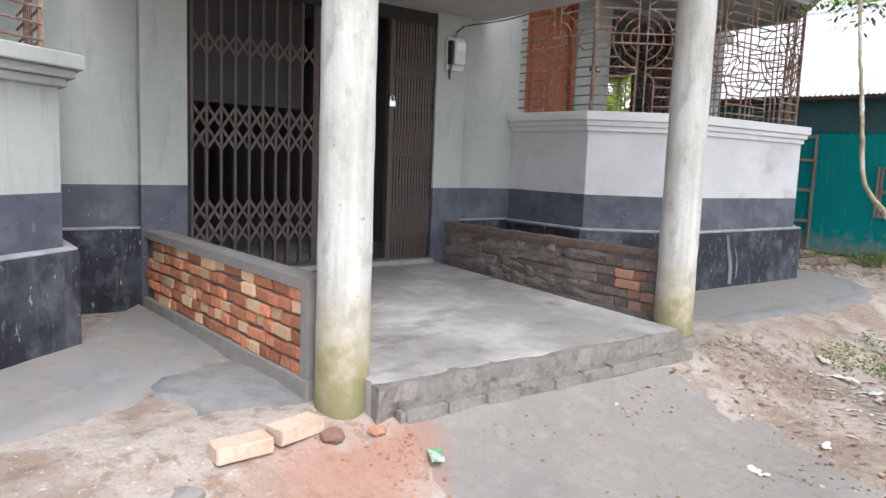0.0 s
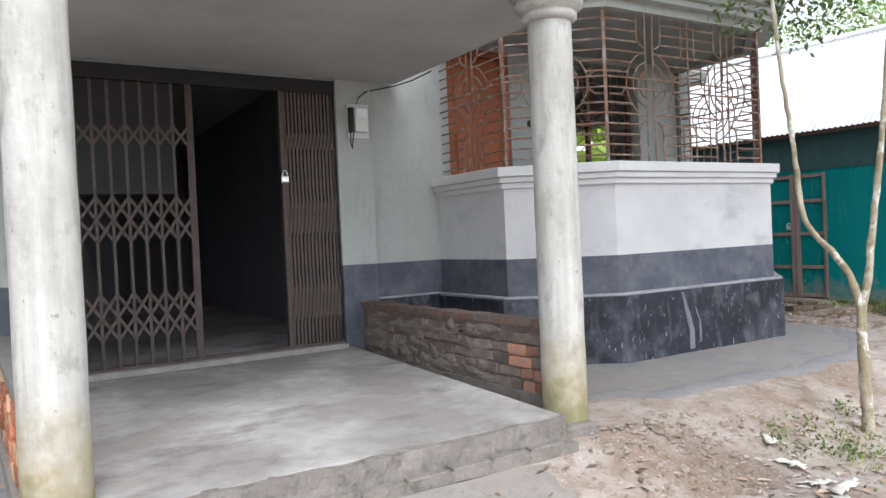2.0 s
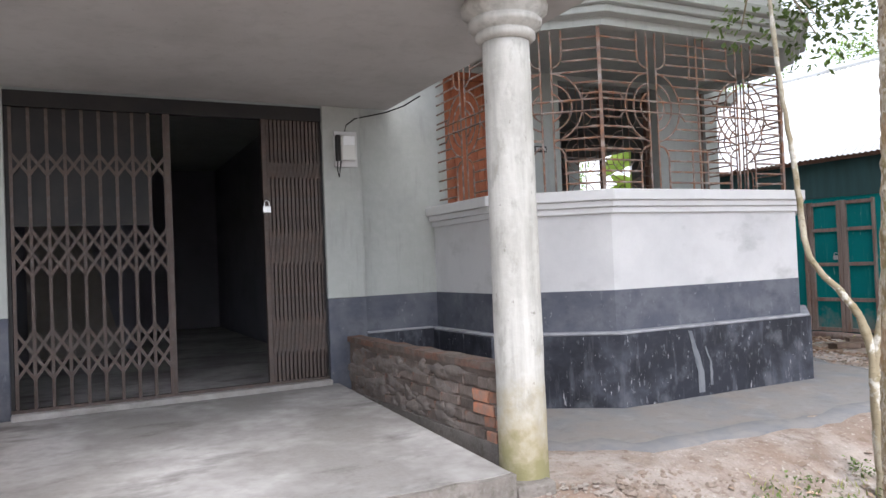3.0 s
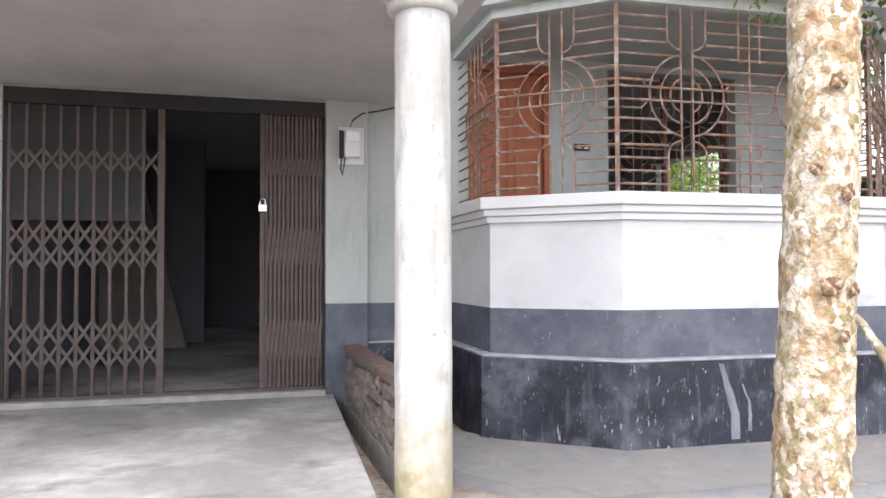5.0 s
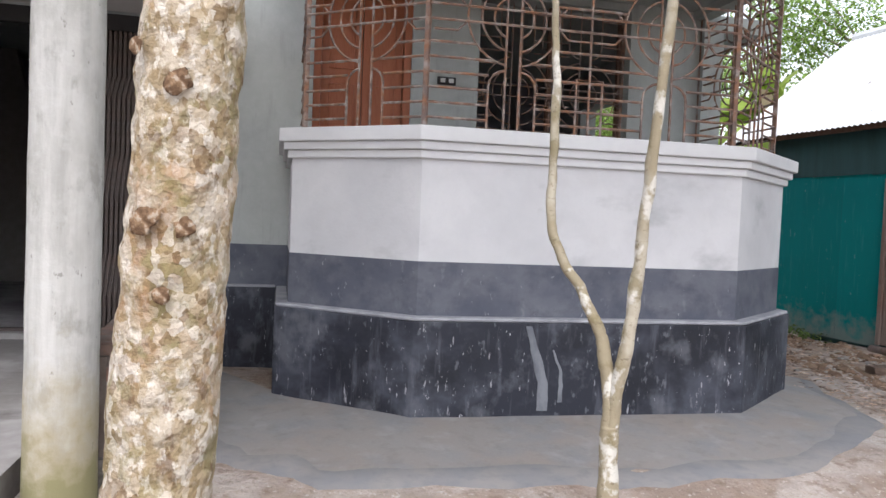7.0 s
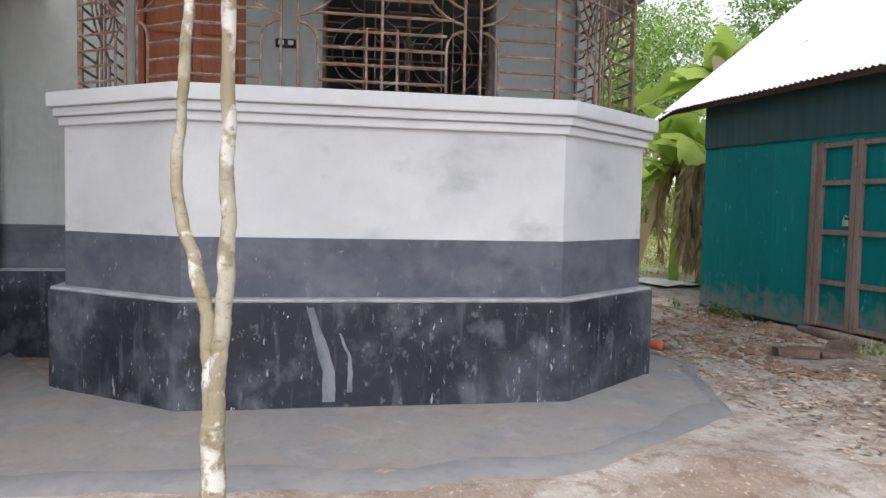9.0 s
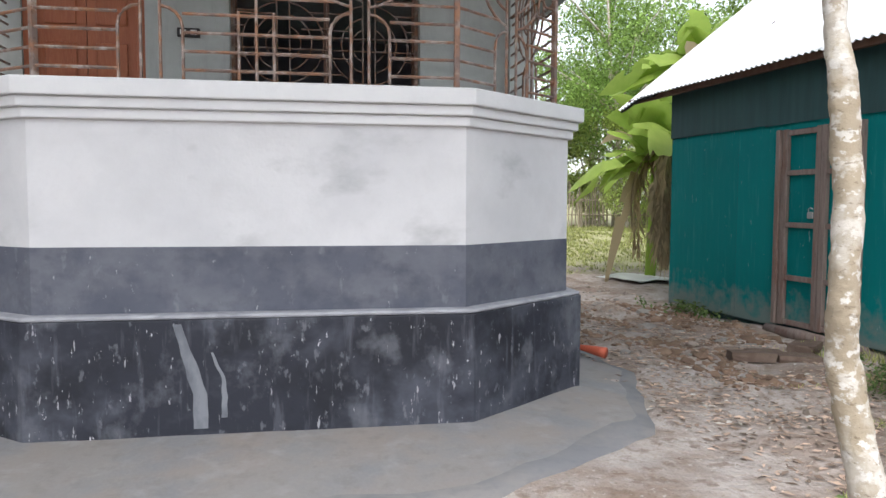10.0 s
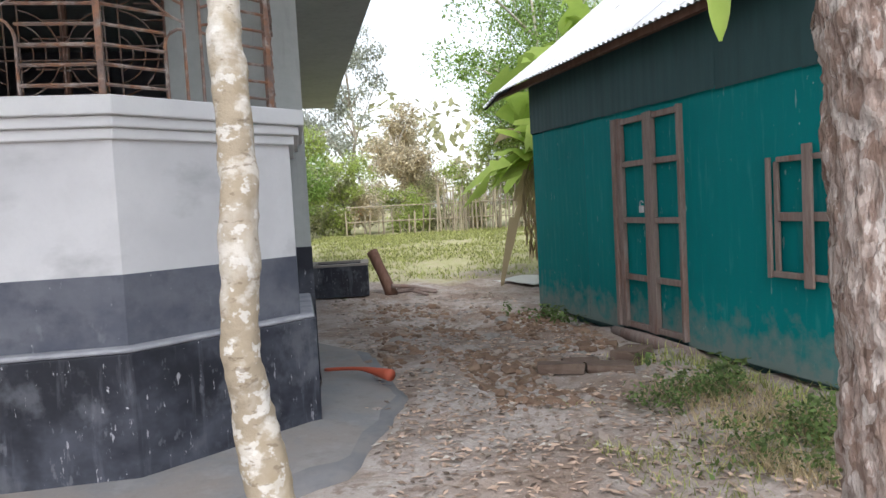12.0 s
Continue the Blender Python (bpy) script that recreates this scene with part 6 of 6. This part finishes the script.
clods("mud_crumbs", [(-2.3, -0.1, -4.5, -3.1)], 260, 0.009, M_earth, 12, "dark crumbs trodden into the cement mud", 0.01)
clods("rubble", [(5.4, 7.0, -0.5, 4.0)], 160, 0.03, M_mortar, 3, "grey rubble chips on the path")
clods("brick_chips", [(-3.6, -1.8, -3.7, -2.7), (-2.9, -2.0, -3.7, -3.0)], 520, 0.008, M_brickdust, 4, "red brick chips and dust in the yard")


def torn_sheet(x, y, size, seed):
    """A ragged scrap of pale husk lying crumpled on the soil."""
    bm = bmesh.new()
    n = 16
    grid = {}
    for i in range(n):
        for j in range(n):
            u, v = (i / (n - 1) - 0.5) * 2, (j / (n - 1) - 0.5) * 2
            if math.hypot(u * 0.9, v * 2.3) + 0.5 * noise.noise((u * 2.6 + seed, v * 4.0, seed)) < 0.72:
                grid[i, j] = bm.verts.new((u * size, v * size, 0.012 + 0.03 * abs(noise.noise((u * 3, v * 3, seed + 5)))))
    for (i, j), a in grid.items():
        q = [grid.get(k) for k in ((i, j), (i + 1, j), (i + 1, j + 1), (i, j + 1))]
        if all(q):
            bm.faces.new(q)
    ob = part("torn_husk", bm, M_husk, None, "", True)
    ob.modifiers.new("thick", 'SOLIDIFY').thickness = 0.003
    ob.matrix_basis = pose(x, y, ground_z(x, y) + 0.004, 0, 0, seed * 47)
    return tagged(ob, "ragged pale husk lying on the bare soil", "husk", "torn husks")


for k, (x, y, size_) in enumerate(((1.4, -3.22, 0.16), (1.24, -3.42, 0.19), (1.1, -3.7, 0.14), (1.16, -3.82, 0.2), (0.93, -3.98, 0.23), (0.66, -4.02, 0.15), (0.5, -4.22, 0.18), (-0.15, -3.97, 0.09), (-0.83, -3.95, 0.1))):
    torn_sheet(x, y, size_, k + 1)


# ---------------------------------------------------------------- things beyond the veranda
tank = thing("tank", "low black-painted cement tank with an open top", "tank", pose(5.26, 5.2, ground_z(5.26, 5.2), 0, 0, -6))
bm = bmesh.new()
wall_grid(bm, -0.42, 0.4, 0, 0.42, [], -0.4, -0.3)
box(bm, -0.42, 0.4, 0.3, 0.4, 0, 0.42)
box(bm, -0.42, -0.32, -0.3, 0.3, 0, 0.42)
box(bm, 0.3, 0.4, -0.3, 0.3, 0, 0.42)
box(bm, -0.32, 0.3, -0.3, 0.3, 0, 0.1)
part("basin", bm, M_black, tank)
bm = bmesh.new()
for a, b, c, d in ((-0.43, 0.41, -0.41, -0.3), (-0.43, 0.41, 0.3, 0.41), (-0.43, -0.32, -0.3, 0.3), (0.3, 0.41, -0.3, 0.3)):
    box(bm, a, b, c, d, 0.422, 0.45)
part("rim", bm, M_mortar, tank, "grey cement rim")

log = thing("log", "weathered log leaning against the tank", "log", pose(5.86, 5.1, ground_z(5.86, 5.1)))
bm = bmesh.new()
tube(bm, bent([(0.1, -0.1, 0.0), (0.0, 0.05, 0.3), (-0.12, 0.2, 0.62)], 4), [0.09, 0.085, 0.08, 0.08, 0.075, 0.075, 0.08, 0.08, 0.08], 10, True, 0.08)
part("wood", bm, M_shutter, log, "", True)
for k, (a, b) in enumerate((((6.0, 5.2), (6.55, 4.7)), ((6.1, 5.35), (6.4, 4.6)), ((5.95, 4.9), (6.6, 5.0)))):
    bm = bmesh.new()
    tube(bm, [(a[0], a[1], ground_z(*a) + 0.05 + 0.04 * k), ((a[0] + b[0]) / 2, (a[1] + b[1]) / 2, ground_z(*a) + 0.09), (b[0], b[1], ground_z(*b) + 0.03)], [0.03, 0.028, 0.02], 7, True, 0.08, k)
    tagged(part("stick", bm, M_wood), "grey dry branch lying by the tank", "stick", "dry sticks")

# red plastic spout that lies behind the plinth
sp = thing("plastic_pipe", "red plastic pipe with a flared end on the apron", "pipe", pose(0, 0, 0))
bm = bmesh.new()
tube(bm, bent([(4.83, 0.06, 0.04), (4.95, -0.03, 0.055), (5.09, -0.13, 0.06), (5.25, -0.33, 0.045)], 4), [0.013] * 8 + [0.016, 0.023, 0.031, 0.038, 0.042], 12, True)
part("tube", bm, M_redpipe, sp, "", True)

# flat broken slabs before the shed door
rnd = random.Random(12)
for x, y, rz, sz in ((6.46, -0.29, -17, (0.32, 0.17, 0.07)), (6.79, -0.37, -14, (0.32, 0.18, 0.07)), (6.68, -0.13, -8, (0.26, 0.15, 0.065)), (7.16, 0.02, 42, (0.36, 0.2, 0.075)), (6.98, -0.17, 22, (0.28, 0.14, 0.06))):
    bm = bmesh.new()
    box(bm, -sz[0] / 2, sz[0] / 2, -sz[1] / 2, sz[1] / 2, 0, sz[2])
    bmesh.ops.subdivide_edges(bm, edges=bm.edges[:], cuts=2)
    for v in bm.verts:
        v.co += Vector((rnd.uniform(-1, 1), rnd.uniform(-1, 1), rnd.uniform(-0.5, 0.5))) * 0.007
    ob = part("broken_slab", bm, M_mudbrick)
    ob.matrix_basis = pose(x, y, ground_z(x, y) + 0.002, rnd.uniform(-4, 4), rnd.uniform(-4, 4), rz)
    tagged(ob, "broken mud-brown slab lying before the shed", "slab", "broken slabs")

# pale sheet on the ground behind the shed
bm = bmesh.new()
bmesh.ops.create_grid(bm, x_segments=14, y_segments=10, size=0.5)
for v in bm.verts:
    v.co.z = 0.03 + 0.04 * noise.noise(v.co * 3)
ob = part("sheet", bm, M_plastic, None, "", True)
ob.modifiers.new("thick", 'SOLIDIFY').thickness = 0.006
ob.matrix_basis = pose(8.25, 5.3, ground_z(8.25, 5.3) + 0.04, 0, 0, 20)
tagged(ob, "pale crumpled plastic sheet on the ground", "sheet")

# bamboo stake fence
fence = thing("fence", "rough fence of thin upright bamboo stakes", "fence", pose(0, 0, 0))
rnd = random.Random(3)
for k in range(110):
    x = (6.2 + k * 0.22 if k < 12 else 8.8 + (k - 12) * 0.065) + rnd.uniform(-0.04, 0.04)
    y = 16.6 - 0.22 * (x - 6.2) + rnd.uniform(-0.08, 0.08)
    z = ground_z(x, y)
    bm = bmesh.new()
    tube(bm, [(x, y, z - 0.05), (x + rnd.uniform(-0.08, 0.08), y, z + (rnd.uniform(0.5, 0.9) if k < 12 else rnd.uniform(0.9, 1.6)))], rnd.uniform(0.014, 0.03), 5)
    part("stake", bm, M_bamboo, fence)
for z in (0.4, 0.85):
    bm = bmesh.new()
    tube(bm, [(6.2, 16.6, ground_z(6.2, 16.6) + z), (15.2, 14.6, ground_z(15.2, 14.6) + z)], 0.02, 5)
    part("rail", bm, M_bamboo, fence)

# pale cement smears down the plinth
for k, line_ in enumerate((((2.5, 0.56), (2.54, 0.42), (2.6, 0.22), (2.6, 0.05)), ((2.66, 0.42), (2.7, 0.32), (2.72, 0.2), (2.71, 0.1)))):
    bm = bmesh.new()
    rows = []
    for i, (x, z) in enumerate(line_):
        w = (0.035, 0.05, 0.07, 0.075)[i] * (1 if k == 0 else 0.35)
        f = (x - 1.83) / 2.08
        y = -1.575 - 0.045 * f - 0.0895
        rows.append([bm.verts.new((x - w / 2, y, z)), bm.verts.new((x + w / 2, y, z))])
    for q, w in zip(rows, rows[1:]):
        bm.faces.new((q[0], q[1], w[1], w[0]))
    bmesh.ops.subdivide_edges(bm, edges=bm.edges[:], cuts=4)
    for v in bm.verts:
        v.co.x += 0.012 * noise.noise((v.co.x * 8, 0, v.co.z * 14))
    ob = part("cement_smear", bm, M_smear)
    ob.modifiers.new("thick", 'SOLIDIFY').thickness = 0.003
    tagged(ob, "pale cement smear dried on the black plinth", "smear", "cement smears")

# red cloth hung far off
bm = bmesh.new()
bmesh.ops.create_grid(bm, x_segments=8, y_segments=8, size=0.35)
for v in bm.verts:
    v.co.z = 0.05 * math.sin(v.co.x * 14)
ob = part("cloth", bm, M_redpipe, None, "", True)
ob.modifiers.new("thick", 'SOLIDIFY').thickness = 0.004
ob.matrix_basis = pose(7.1, 22, ground_z(7.1, 22) + 0.8, 90, 0, 0)
tagged(ob, "red cloth hung up in the distance", "cloth")
